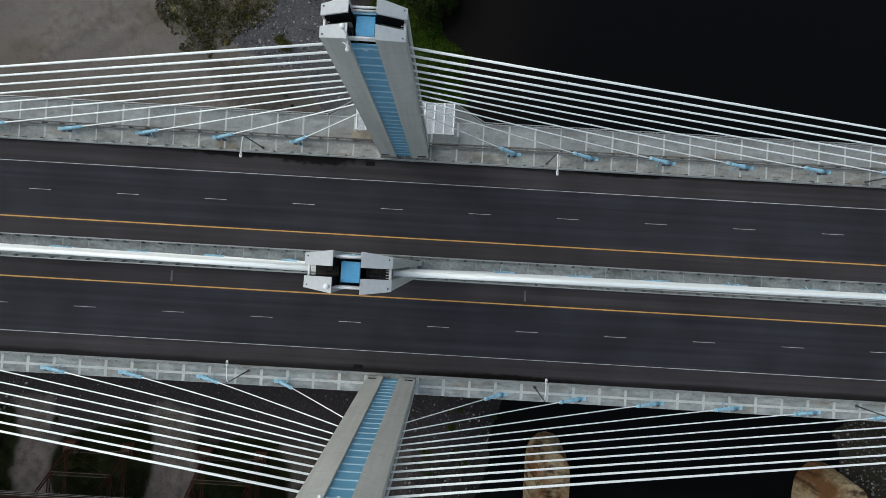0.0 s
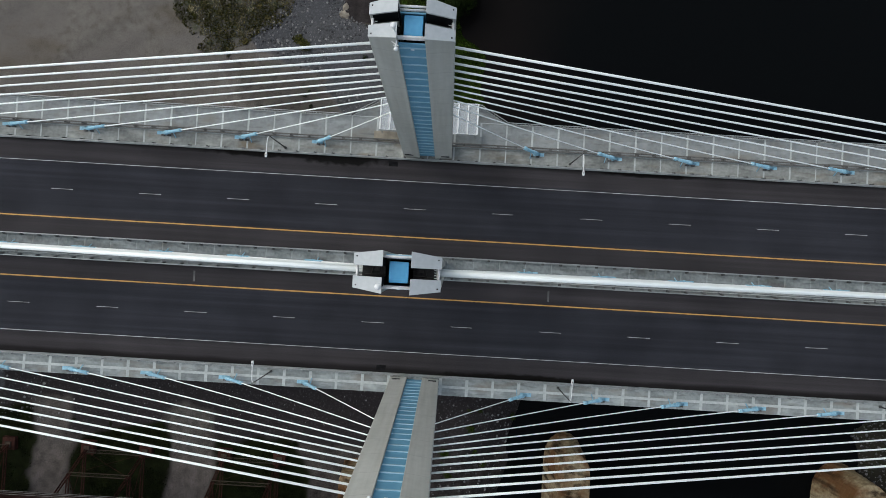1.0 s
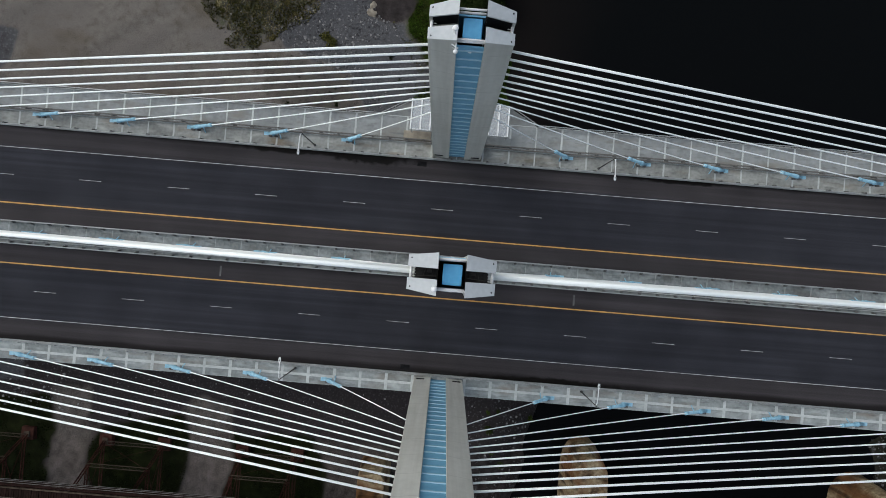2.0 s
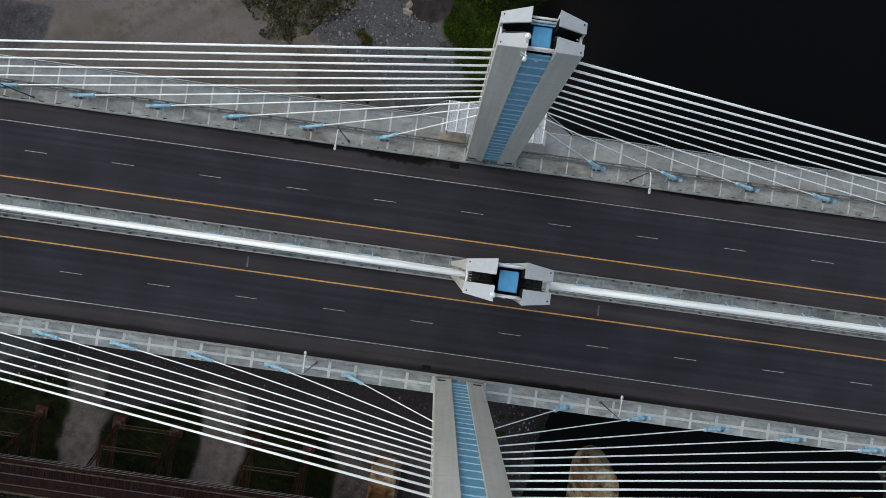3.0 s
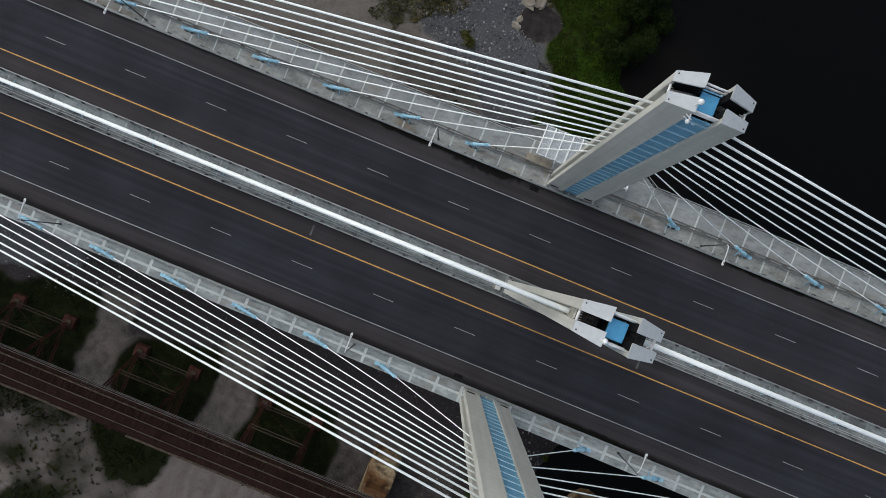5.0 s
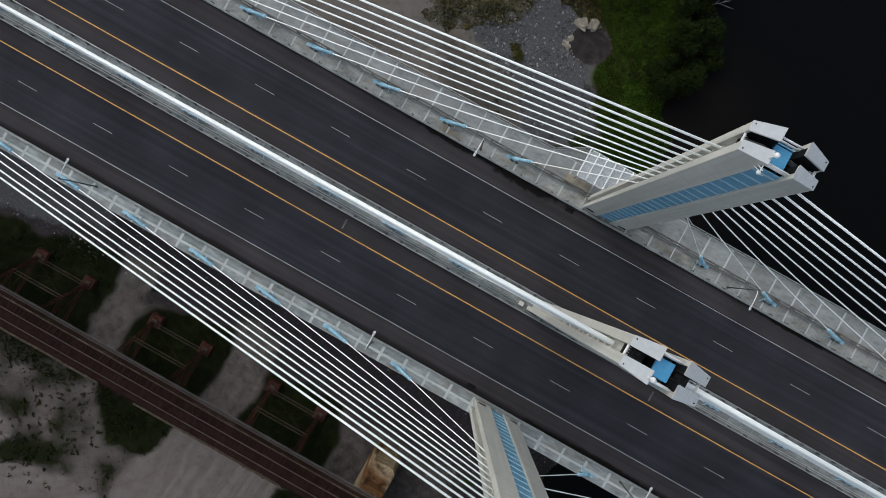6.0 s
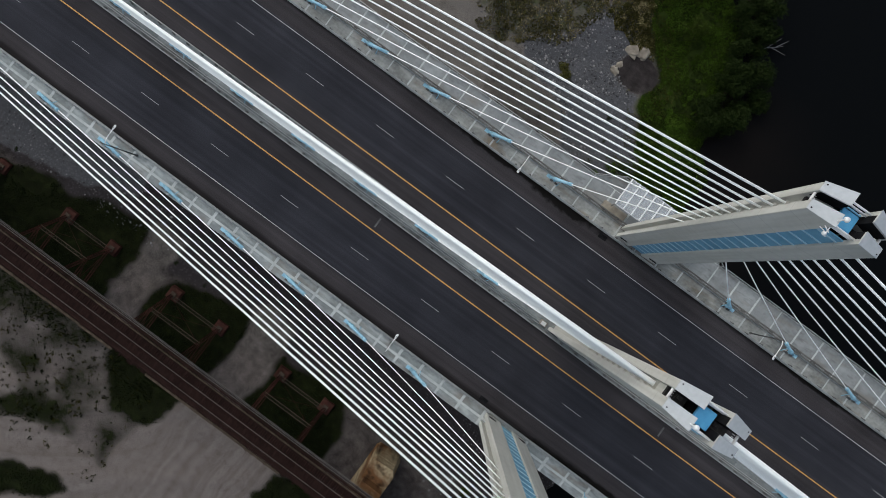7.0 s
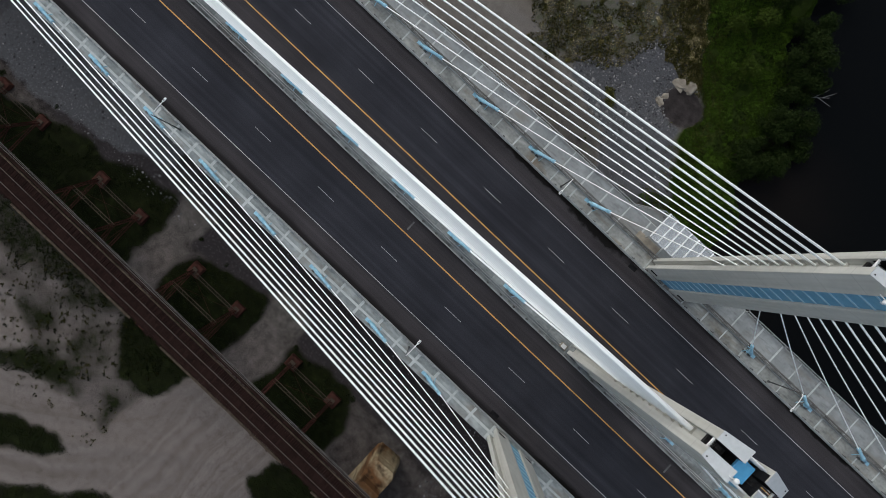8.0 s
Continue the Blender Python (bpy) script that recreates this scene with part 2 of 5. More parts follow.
WATER = material("dark_river_water", build_water)
CONCRETE = surface("pale_concrete", (0.46, 0.47, 0.46), (0.64, 0.655, 0.64), 0.85, 0, 2.5, 0.3)
JOINT = surface("pale_cast_joint", (0.37, 0.392, 0.384), (0.54, 0.567, 0.556), 0.85, 0, 2.5, 0.3)
MEDIAN = blotched("grimy_median_concrete", (0.125, 0.14, 0.14), (0.26, 0.28, 0.277), (0.33, 0.355, 0.35), (0.085, 0.08, 0.072))
PANEL_TAN = blotched("tan_stained_edge_concrete", (0.185, 0.192, 0.182), (0.30, 0.31, 0.295), (0.45, 0.46, 0.43), (0.175, 0.135, 0.088))
PANEL = blotched("grey_deck_concrete", (0.19, 0.208, 0.205), (0.30, 0.325, 0.32), (0.46, 0.49, 0.48), (0.20, 0.172, 0.14))
WALK = blotched("grey_walkway_concrete", (0.195, 0.207, 0.21), (0.27, 0.286, 0.286), (0.335, 0.355, 0.355), (0.19, 0.174, 0.148))
STAINED = surface("stained_tan_concrete", (0.13, 0.112, 0.09), (0.30, 0.27, 0.215), 0.9, 0, 1.2, 0.4)
def build_tower(nt, b):
    co = nt.nodes.new("ShaderNodeTexCoord").outputs["Object"]
    fine = noise_tex(nt, 1.6, 6, co)
    runs = noise_tex(nt, 1.1, 5, co, (1.6, 1.6, 0.06))
    broad = noise_tex(nt, 0.16, 3, co)
    col = ramp(nt, math_node(nt, "ADD", math_node(nt, "MULTIPLY", fine, 0.4), math_node(nt, "MULTIPLY", broad, 0.6)), (0.35, (0.485, 0.485, 0.452)), (0.65, (0.57, 0.568, 0.53)))
    col = mix(nt, 1.0, col, ramp(nt, runs, (0.3, (0.88, 0.875, 0.86)), (0.6, (1.03, 1.03, 1.03))), "MULTIPLY")
    up = nt.nodes.new("ShaderNodeSeparateXYZ")
    nt.links.new(co, up.inputs[0])
    lift = math_node(nt, "FRACT", math_node(nt, "DIVIDE", up.outputs["Z"], 4.2))
    seam = math_node(nt, "LESS_THAN", math_node(nt, "ABSOLUTE", math_node(nt, "SUBTRACT", lift, 0.5)), 0.012)
    col = mix(nt, math_node(nt, "MULTIPLY", seam, 0.25), col, (0.25, 0.25, 0.24))
    nt.links.new(col, b.inputs["Base Color"])
    b.inputs["Roughness"].default_value = 0.75
    bump(nt, b, fine, 0.12)


TOWER = material("smooth_tower_concrete", build_tower)
CAP = surface("skylit_top_tint", (0.39, 0.415, 0.43), (0.47, 0.495, 0.51), 0.6, 0, 3, 0.6, 0.06, 0.06)
WORN = surface("worn_dark_steel", (0.045, 0.043, 0.042), (0.085, 0.082, 0.08), 0.7, 0.2, 6, 0.8, 0.1, gloss=0.06)
POST = surface("dull_grey_steel", (0.075, 0.075, 0.074), (0.15, 0.15, 0.148), 0.7, 0.1, 6, 0.8, 0.1, 0.5, gloss=0.06)
STEEL = surface("galvanised_steel", (0.22, 0.23, 0.23), (0.40, 0.41, 0.41), 0.5, 0.35, 6, 0.8, 0.1)
STEEL_PALE = surface("pale_painted_pipe", (0.28, 0.29, 0.29), (0.42, 0.43, 0.42), 0.5, 0, 5, 0.8, 0.1)
GRATING = surface("dark_grey_grating", (0.022, 0.022, 0.023), (0.075, 0.074, 0.073), 0.8, 0.1, 5, 1.2, 0.2, gloss=0.06)
DARK = surface("dark_steel", (0.016, 0.016, 0.017), (0.045, 0.044, 0.043), 0.6, 0.2, 6, 0.8, 0.1, gloss=0.06)
# black iron of the drains; in the tower pits this colour stands for shade
VOID = surface("black_iron_and_pit_shade", (0.006, 0.006, 0.007), (0.016, 0.016, 0.017), 0.9, 0, 2, 0.5, 0.1, gloss=0.06)
WHITE = surface("white_coated_steel", (0.72, 0.73, 0.73), (0.82, 0.83, 0.83), 0.35, 0, 4, 0.5, 0.05, 0.03)
SHEATH = surface("white_cable_sheath", (0.87, 0.91, 0.895), (0.93, 0.97, 0.955), 0.5, 0, 2, 0.3, 0.03, 0.04)
SHEATH.node_tree.nodes["Principled BSDF"].inputs["Sheen Weight"].default_value = 0.5
SHEATH.node_tree.nodes["Principled BSDF"].inputs["Sheen Roughness"].default_value = 0.5
BLUE = surface("blue_cladding", (0.13, 0.33, 0.50), (0.18, 0.40, 0.57), 0.5, 0, 2, 0.3, 0.08, 0.06)
BLUE_RIB = surface("light_blue_rib", (0.36, 0.55, 0.66), (0.44, 0.62, 0.72), 0.45, 0, 3, 0.4, 0.05, 0.08)
BLUE_PIPE = surface("pale_blue_paint", (0.19, 0.40, 0.54), (0.36, 0.57, 0.68), 0.5, 0, 4, 1.2, 0.1, 0.15)
BLUE_CAP = surface("bright_blue_cap", (0.085, 0.33, 0.60), (0.12, 0.40, 0.66), 0.4, 0, 3, 0.5, 0.05)
PAINT_W = surface("white_road_paint", (0.24, 0.24, 0.245), (0.46, 0.46, 0.46), 0.7, 0, 8, 1.0, 0.2)
PAINT_Y = surface("yellow_road_paint", (0.40, 0.21, 0.05), (0.60, 0.34, 0.10), 0.7, 0, 8, 1.0, 0.2)
BROWN_RAIL = surface("brown_weathered_rail", (0.095, 0.092, 0.087), (0.20, 0.195, 0.185), 0.8, 0.1, 4, 0.7, 0.2, gloss=0.06)
KERB_TIMBER = surface("dusty_kerb_timber", (0.026, 0.020, 0.015), (0.095, 0.074, 0.055), 0.9, 0, 2, 0.9, 0.3, 0.5, gloss=0.06)
TIMBER = surface("creosoted_timber", (0.0094, 0.0046, 0.0040), (0.0235, 0.0122, 0.0101), 0.9, 0, 3, 0.6, 0.4, 0.5, gloss=0.06)
RAILSTEEL = surface("worn_rail_steel", (0.05, 0.040, 0.036), (0.105, 0.086, 0.077), 0.5, 0.1, 5, 0.6, 0.1)
RUST = surface("rusted_red_steel", (0.014, 0.0060, 0.0052), (0.056, 0.023, 0.0175), 0.85, 0.1, 3, 0.6, 0.3, 0.3, gloss=0.06)
RED_STONE = surface("rust_stained_footing", (0.022, 0.010, 0.008), (0.070, 0.030, 0.023), 0.9, 0, 1.5, 0.5, 0.3, 0.3, gloss=0.06)
PALE_RUST = surface("weathered_lattice_steel", (0.035, 0.028, 0.022), (0.085, 0.068, 0.052), 0.8, 0.1, 5, 0.8, 0.2, 0.3, gloss=0.06)
STONE = stained_masonry("stained_pier_masonry")
BARK = surface("dark_bark", (0.02, 0.015, 0.011), (0.05, 0.04, 0.03), 0.9, 0, 6, 1, gloss=0.06)
DEADWOOD = surface("bleached_deadwood", (0.13, 0.128, 0.125), (0.24, 0.236, 0.23), 0.8, 0, 6, 1)


def foliage(name, low, mid, high, size=0.9):
    """Leaves whose tone drifts from clump to clump, with a little of its own for each leaf."""
    def build(nt, b):
        geo = nt.nodes.new("ShaderNodeNewGeometry")
        drift = noise_tex(nt, size, 4, geo.outputs["Position"])
        tone = math_node(nt, "ADD", math_node(nt, "MULTIPLY_ADD", drift, 1.5, -0.48), math_node(nt, "MULTIPLY", geo.outputs["Random Per Island"], 0.42))
        col = ramp(nt, tone, (0.0, low), (0.55, mid), (1.0, high))
        nt.links.new(col, b.inputs["Base Color"])
        b.inputs["Roughness"].default_value = 0.8
        b.inputs["Specular IOR Level"].default_value = 0.05
    return material(name, build)


LEAF = foliage("dark_leaves", (0.007, 0.0110, 0.0026), (0.014, 0.0235, 0.005), (0.026, 0.039, 0.010))
LEAF_BRIGHT = foliage("fresh_leaves", (0.024, 0.046, 0.005), (0.056, 0.102, 0.010), (0.095, 0.150, 0.018), 0.5)
SCRUB = foliage("dry_scrub", (0.046, 0.040, 0.013), (0.135, 0.115, 0.043), (0.50, 0.44, 0.28), 0.6)
OLIVE = foliage("olive_weeds", (0.020, 0.022, 0.005), (0.056, 0.056, 0.014), (0.120, 0.110, 0.036), 0.6)
GRASS = foliage("dark_grass", (0.006, 0.009, 0.003), (0.012, 0.0175, 0.005), (0.024, 0.031, 0.010))
LEAF_MID = foliage("mid_green_leaves", (0.017, 0.026, 0.0038), (0.035, 0.055, 0.0075), (0.062, 0.088, 0.013))


def build_sheet(nt, b):
    b.inputs["Base Color"].default_value = (0.60, 0.64, 0.67, 1)
    b.inputs["Roughness"].default_value = 0.4
    b.inputs["Alpha"].default_value = 0.32
    f = noise_tex(nt, 2.0, 4)
    bump(nt, b, f, 0.05)


SHEET = material("clear_plastic_sheet", build_sheet)


# ---- mesh helpers ----
def box(bm, x0, x1, y0, y1, z0, z1):
    v = [bm.verts.new((x, y, z)) for z in (z0, z1) for x, y in ((x0, y0), (x1, y0), (x1, y1), (x0, y1))]
    for f in ((3, 2, 1, 0), (4, 5, 6, 7), (0, 1, 5, 4), (1, 2, 6, 5), (2, 3, 7, 6), (3, 0, 4, 7)):
        bm.faces.new([v[i] for i in f])


def loft(bm, rings, cap=True):
    """A skin over rings of points, each ring counter-clockwise seen from the end of the loft."""
    loops = [[bm.verts.new(p) for p in ring] for ring in rings]
    n = len(loops[0])
    for a, b in zip(loops, loops[1:]):
        for i in range(n):
            bm.faces.new((a[i], a[(i + 1) % n], b[(i + 1) % n], b[i]))
    if cap:
        bm.faces.new(loops[0][::-1])
        bm.faces.new(loops[-1])


def tube(bm, a, b, r, sides=8, r2=None):
    a, b = Vector(a), Vector(b)
    way = (b - a).normalized()
    u = way.orthogonal().normalized()
    w = way.cross(u)
    ring = lambda c, rr: [c + rr * (math.cos(t) * u + math.sin(t) * w) for t in (2 * math.pi * i / sides for i in range(sides))]
    loft(bm, [ring(a, r), ring(b, r if r2 is None else r2)])


def beam(bm, a, b, wide, high):
    """A square bar from a to b."""
    a, b = Vector(a), Vector(b)
    way = (b - a).normalized()
    u = way.cross(Vector((0, 0, 1)))
    u = u.normalized() if u.length > 1e-4 else Vector((1, 0, 0))
    w = u.cross(way)
    ring = lambda c: [c + u * sx * wide / 2 + w * sy * high / 2 for sx, sy in ((-1, -1), (-1, 1), (1, 1), (1, -1))]
    loft(bm, [ring(a), ring(b)])


def mesh_of(name, bm, mat, smooth=False):
    bmesh.ops.recalc_face_normals(bm, faces=bm.faces[:])
    me = bpy.data.meshes.new(name)
    bm.to_mesh(me)
    bm.free()
    me.materials.append(mat)
    if smooth:
        me.polygons.foreach_set("use_smooth", [True] * len(me.polygons))
    return me


def thing(name, bm, mat, label="", category="", group="", kind="", smooth=False):
    return tagged(new(name, mesh_of(name, bm, mat, smooth)), label, category, group, kind)


def part(name, bm, mat, parent, label="", smooth=False):
    ob = new(name, mesh_of(name, bm, mat, smooth))
    ob.parent = parent
    return tagged(ob, label)


def piece(name, me, parent, place):
    ob = new(name, me)
    ob.parent = parent
    ob.location = place
    return ob


def base(name, place, label, category, group="", kind=""):
    ob = new(name)
    ob.location = place
    return tagged(ob, label, category, group, kind)


def bevelled(bm, width=0.03):
    bmesh.ops.recalc_face_normals(bm, faces=bm.faces[:])
    sharp = [e for e in bm.edges if len(e.link_faces) == 2 and e.calc_face_angle(0) > 0.6]
    bmesh.ops.bevel(bm, geom=sharp, offset=width, segments=1, affect="EDGES")
    return bm


# ---- the plan, in metres: x along the bridge, y across it to the north, z up from the road ----
WEST, EAST = -128.0, 142.0
DASH, EDGE, KERB = 7.8, 11.55, 14.42
SOUTH_RIM, NORTH_RIM = -17.05, 20.1
RIB = 3.515
WATER_Z = -20.5
TOWER_TOP = 42.5
CAP_SLOPE = 0.42

# ---- ground ----
SHORE_Y = (-300, -90, -60, -40, -21, 0, 20, 30, 36, 40, 46, 56, 65, 75, 100, 300)
SHORE_X = (-30, 0, 6, 13, 17, 15, 13, 8, 9, 6, 6, 6.5, 0, -4, -8, -30)
FAR_Y = (-300, -40, -32, -24, -20, 0, 20, 60, 300)
FAR_X = (60, 77, 76, 74, 79, 96, 112, 125, 150)


def smooth_step(v):
    v = np.clip(v, 0, 1)
    return v * v * (3 - 2 * v)


def wave(x, y, f, seed):
    return (np.sin(x * f + seed) * np.cos(y * f * 1.3 - seed * 2) + np.sin((x + y) * f * 0.6 + seed * 3) * 0.6 + np.sin((x * 0.7 - y) * f * 1.9 + seed)) * 0.4


@functools.lru_cache(None)
def lump_table(seed):
    return np.random.RandomState(seed).rand(256, 256)


def lumps(x, y, cell, seed, octaves=3):
    """Uneven lumps between 0 and 1, about `cell` metres across."""
    total, weight = 0.0, 0.0
    for o in range(octaves):
        table = lump_table(seed + o)
        u, v = np.asarray(x) / cell * 2 ** o + 7.3 * seed, np.asarray(y) / cell * 2 ** o + 3.1 * seed
        i, j = np.floor(u).astype(int), np.floor(v).astype(int)
        a, b = smooth_step(u - i), smooth_step(v - j)
        t = lambda p, q: table[p % 256, q % 256]
        total = total + 0.5 ** o * ((t(i, j) * (1 - a) + t(i + 1, j) * a) * (1 - b) + (t(i, j + 1) * (1 - a) + t(i + 1, j + 1) * a) * b)
        weight += 0.5 ** o
    return total / weight


def height(x, y):
    land = np.where(y > 0, -17.9, -16.6) + 0.35 * wave(x, y, 0.21, 1.0) + 0.15 * wave(x, y, 0.7, 2.0)
    land = land - 2.2 * smooth_step((y - 34) / 16) * smooth_step((x + 28) / 20)
    near = np.interp(y, SHORE_Y, SHORE_X) + 1.2 * wave(x, y, 0.35, 4.0)
    far = np.interp(y, FAR_Y, FAR_X) + 1.2 * wave(x, y, 0.35, 5.0)
    out = smooth_step((x - near + 9) / 18) * smooth_step((far + 9 - x) / 18)
    z = land * (1 - out) + (-24.0) * out
    # the approach embankments
    ramp_w = np.clip((-120 - x) / 26, 0, 1)
    ramp_e = np.clip((x - 134) / 26, 0, 1)
    side = np.clip((60 - np.abs(y - 1.5)) / 38, 0, 1)
    bank = np.maximum(ramp_w, ramp_e) * side
    return z * (1 - bank) + (-1.2) * bank


def inside(x, y, poly):
    hit = np.zeros(x.shape, bool)
    for (x0, y0), (x1, y1) in zip(poly, poly[1:] + poly[:1]):
        cross = ((y0 > y) != (y1 > y)) & (x < (x1 - x0) * (y - y0) / (y1 - y0 + 1e-9) + x0)
        hit ^= cross
    return hit


GRAVEL_N = [(-24, 50), (-25, 43), (-32, 36.5), (-27, 33), (-20, 31), (-15, 25), (-4, 22), (-4, 31), (-9, 38), (-9, 46), (-16, 50)]
SCRUB_N = [(-46, 75), (-44, 42), (-42, 37), (-36, 33), (-31, 36), (-25, 41.5), (-24, 48.5), (-18, 49), (-10.5, 46), (-13, 50), (-16.5, 55), (-22.5, 61), (-30, 75)]
BROWN_N = [(-36, 33), (-33, 27), (-20, 20), (-12, 20), (-15, 25), (-20, 31), (-28, 33)]
GREEN_N = [(-40, 90), (-30, 75), (-22, 61), (-16, 54.5), (-12, 49), (-9, 46), (-8.4, 44), (-8.6, 39.5), (-4.5, 31), (-10, 25), (-7, 20), (20, 20), (20, 90)]
EDGE_N = [(-31, 76), (-23, 61), (-17, 54), (-13, 49), (-9.5, 46), (-12, 40), (-9, 34), (-7, 31), (-13, 25), (-9, 20), (-3, 20), (-1, 31), (-4.5, 39), (-5, 46), (-9, 50), (-14, 56), (-20, 63), (-28, 77)]
DRY_EDGE_N = [(-27, 58), (-22.5, 61), (-16.5, 54.5), (-12.5, 48.5), (-16, 47), (-20.5, 46.5), (-22, 52)]
PILE_N = [(-110, 25), (-87, 25.5), (-81, 26.2), (-76.5, 28.5), (-75, 34), (-110, 40)]
GRASS_S = [
    [(-110, -33), (-98, -33), (-91, -31.5), (-81.6, -29), (-71.5, -27.4), (-65.5, -25.5), (-61.5, -26.3), (-62.3, -31.5), (-62.4, -43), (-110, -43)],
    [(-54, -43), (-55.6, -34.6), (-54.2, -30.7), (-49, -29), (-41, -27.8), (-37.8, -29), (-38.3, -34.7), (-40.6, -43)],
    [(-32.7, -43), (-32.8, -32.8), (-31.2, -30), (-27.2, -29.6), (-20.3, -29.6), (-17, -33.8), (-16, -43)],
]
PATHS_S = [[(-62.3, -24), (-56, -24), (-55.3, -44), (-61.6, -44)], [(-39.6, -25), (-32.6, -25), (-32.6, -44), (-39.8, -44)]]
TRIANGLE_S = [(-57, -44), (-55.8, -48), (-53.5, -51), (-50.6, -53), (-46.6, -54), (-44, -52.5), (-42, -49.6), (-40, -45.5), (-41, -42), (-57, -42)]
STRIP_S = [(-88, -43), (-88, -50), (-78, -52), (-70, -49.5), (-60, -47.5), (-57, -45), (-57, -43)]
VERGE_S = [(-75, -66), (-67, -63.4), (-63.8, -59), (-58, -58), (-55.5, -59), (-57.6, -61.7), (-62.3, -63.8), (-66, -66)]
STONY_S = [(-110, -31), (-92, -29.5), (-79, -27.5), (-67, -24), (-67, -14), (-110, -14)]
ISLAND_S = [(-80, -85), (-59.5, -71.7), (-54.5, -68.8), (-48.9, -67.6), (-46.3, -68), (-48.9, -70.5), (-52.6, -73.4), (-60, -79), (-70, -88)]
CORNER_S = [(-23.4, -52), (-22.7, -48.7), (-22.3, -46), (-20, -44.4), (-17, -42), (12, -42), (8, -80), (-18, -80), (-20.5, -53.4)]
BOTTOM_S = [(-60, -90), (-51.3, -80), (-47.4, -76), (-42.6, -71.7), (-38.4, -69.4), (-34, -68), (-38, -90)]

step = 0.75
xs = np.concatenate([-np.geomspace(106, 2600, 34)[::-1], np.arange(-105, 105, step), np.geomspace(106, 2600, 34)])
ys = np.concatenate([-np.geomspace(91, 2600, 34)[::-1], np.arange(-90, 90, step), np.geomspace(91, 2600, 34)])
gx, gy = np.meshgrid(xs, ys, indexing="ij")
gz = height(gx, gy)
jx = gx + 3.6 * (lumps(gx, gy, 4.0, 7) - 0.5)
jy = gy + 3.6 * (lumps(gx, gy, 4.0, 19) - 0.5)
red, green, blue = np.zeros(gx.shape), np.zeros(gx.shape), np.full(gx.shape, 0.95)
dark_stone = np.zeros(gx.shape)
blue[(jx > -9) | ((jy > -27) & (jy < 24))] = 0.55
blue[(jy < -24) & (jy > -42)] = 0.35
strip = (jy < -14) & (jy > -30) & (jx < 16)
dark_stone[strip], blue[strip] = 0.95, 0.05
for poly, value in ((SCRUB_N, 0.47), (EDGE_N, 0.55), (GREEN_N, 0.95), *((poly, 0.92) for poly in GRASS_S), (STRIP_S, 0.62), (TRIANGLE_S, 0.9), (VERGE_S, 0.75), (ISLAND_S, 0.9), (CORNER_S, 0.85), (BOTTOM_S, 0.8), (BROWN_N, 0.3)):
    red[inside(jx, jy, poly)] = value
green[inside(jx, jy, GRAVEL_N)] = 0.95
blue[inside(jx, jy, DRY_EDGE_N)] = 0.35
green[inside(jx, jy, PILE_N)], dark_stone[inside(jx, jy, PILE_N)] = 0.95, 0.45
red[inside(jx, jy, GRAVEL_N)] = 0.0
sandy = (jy < -42) & (jy > -62) & (jx < -45) & (jy > -62 - 0.4 * (jx + 60))
weedy = sandy & (red < 0.3)
red[weedy] = np.clip(0.45 + 1.1 * (lumps(gx, gy, 2.4, 41) - 0.5), 0.05, 0.75)[weedy]
blue[sandy] = 0.62
green[inside(jx, jy, STONY_S)] = 0.8
for poly in PATHS_S:
    m = inside(jx, jy, poly)
    red[m], green[m], blue[m] = 0.08, -0.25, 0.6
blue[inside(jx, jy, BROWN_N)] = 0.5
pond = ((gx * 0.6 + jx * 0.4 + 12.3) / 3.7) ** 2 + ((gy * 0.6 + jy * 0.4 - 43.7) / 3.6) ** 2 < 1
red[pond], green[pond], blue[pond] = 0.0, -0.2, -0.4
bank_s = (jx > 2) & (jx < 20) & (jy < -14) & (jy > -45)
green[bank_s], red[bank_s], blue[bank_s] = 0.15, 0.25, 0.1
far_out = (np.abs(gx) > 106) | (np.abs(gy) > 91)
red[far_out & (np.abs(gy) > 45)] = 0.7
red[gx > 70], blue[gx > 70] = 0.55, 0.3


def soften(a, times=2):
    for _ in range(times):
        p = np.pad(a, 1, mode="edge")
        a = (p[1:-1, 1:-1] * 2 + p[:-2, 1:-1] + p[2:, 1:-1] + p[1:-1, :-2] + p[1:-1, 2:]) / 6
    return a


dark_stone[red > 0.5] = 0.0
dark_stone[inside(jx, jy, STONY_S)] = 0.1
for poly in PATHS_S:
    dark_stone[inside(jx, jy, poly)] = -0.2
red, green, blue, dark_stone = soften(red), soften(green), soften(blue), soften(dark_stone)
nx, ny = gx.shape
ids = np.arange(nx * ny).reshape(nx, ny)
quads = np.stack([ids[:-1, :-1], ids[1:, :-1], ids[1:, 1:], ids[:-1, 1:]], -1).reshape(-1, 4)
me = bpy.data.meshes.new("ground")
me.from_pydata(np.stack([gx, gy, gz], -1).reshape(-1, 3).tolist(), [], quads.tolist())
me.polygons.foreach_set("use_smooth", [True] * len(me.polygons))
att = me.attributes.new("cover", "FLOAT_COLOR", "POINT")
att.data.foreach_set("color", np.stack([red, green, blue, dark_stone], -1).astype(np.float32).ravel())
me.materials.append(GROUND)
tagged(new("ground", me), "river bank of pale sand, grey gravel and dark grass", "ground", kind="structure")

bm = bmesh.new()
box(bm, -2500, 2500, -2500, 2500, WATER_Z - 0.4, WATER_Z)
thing("water", bm, WATER, "still, nearly black river water", "water", kind="structure")


def ground_z(x, y):
    return float(height(np.array(x, float), np.array(y, float)))


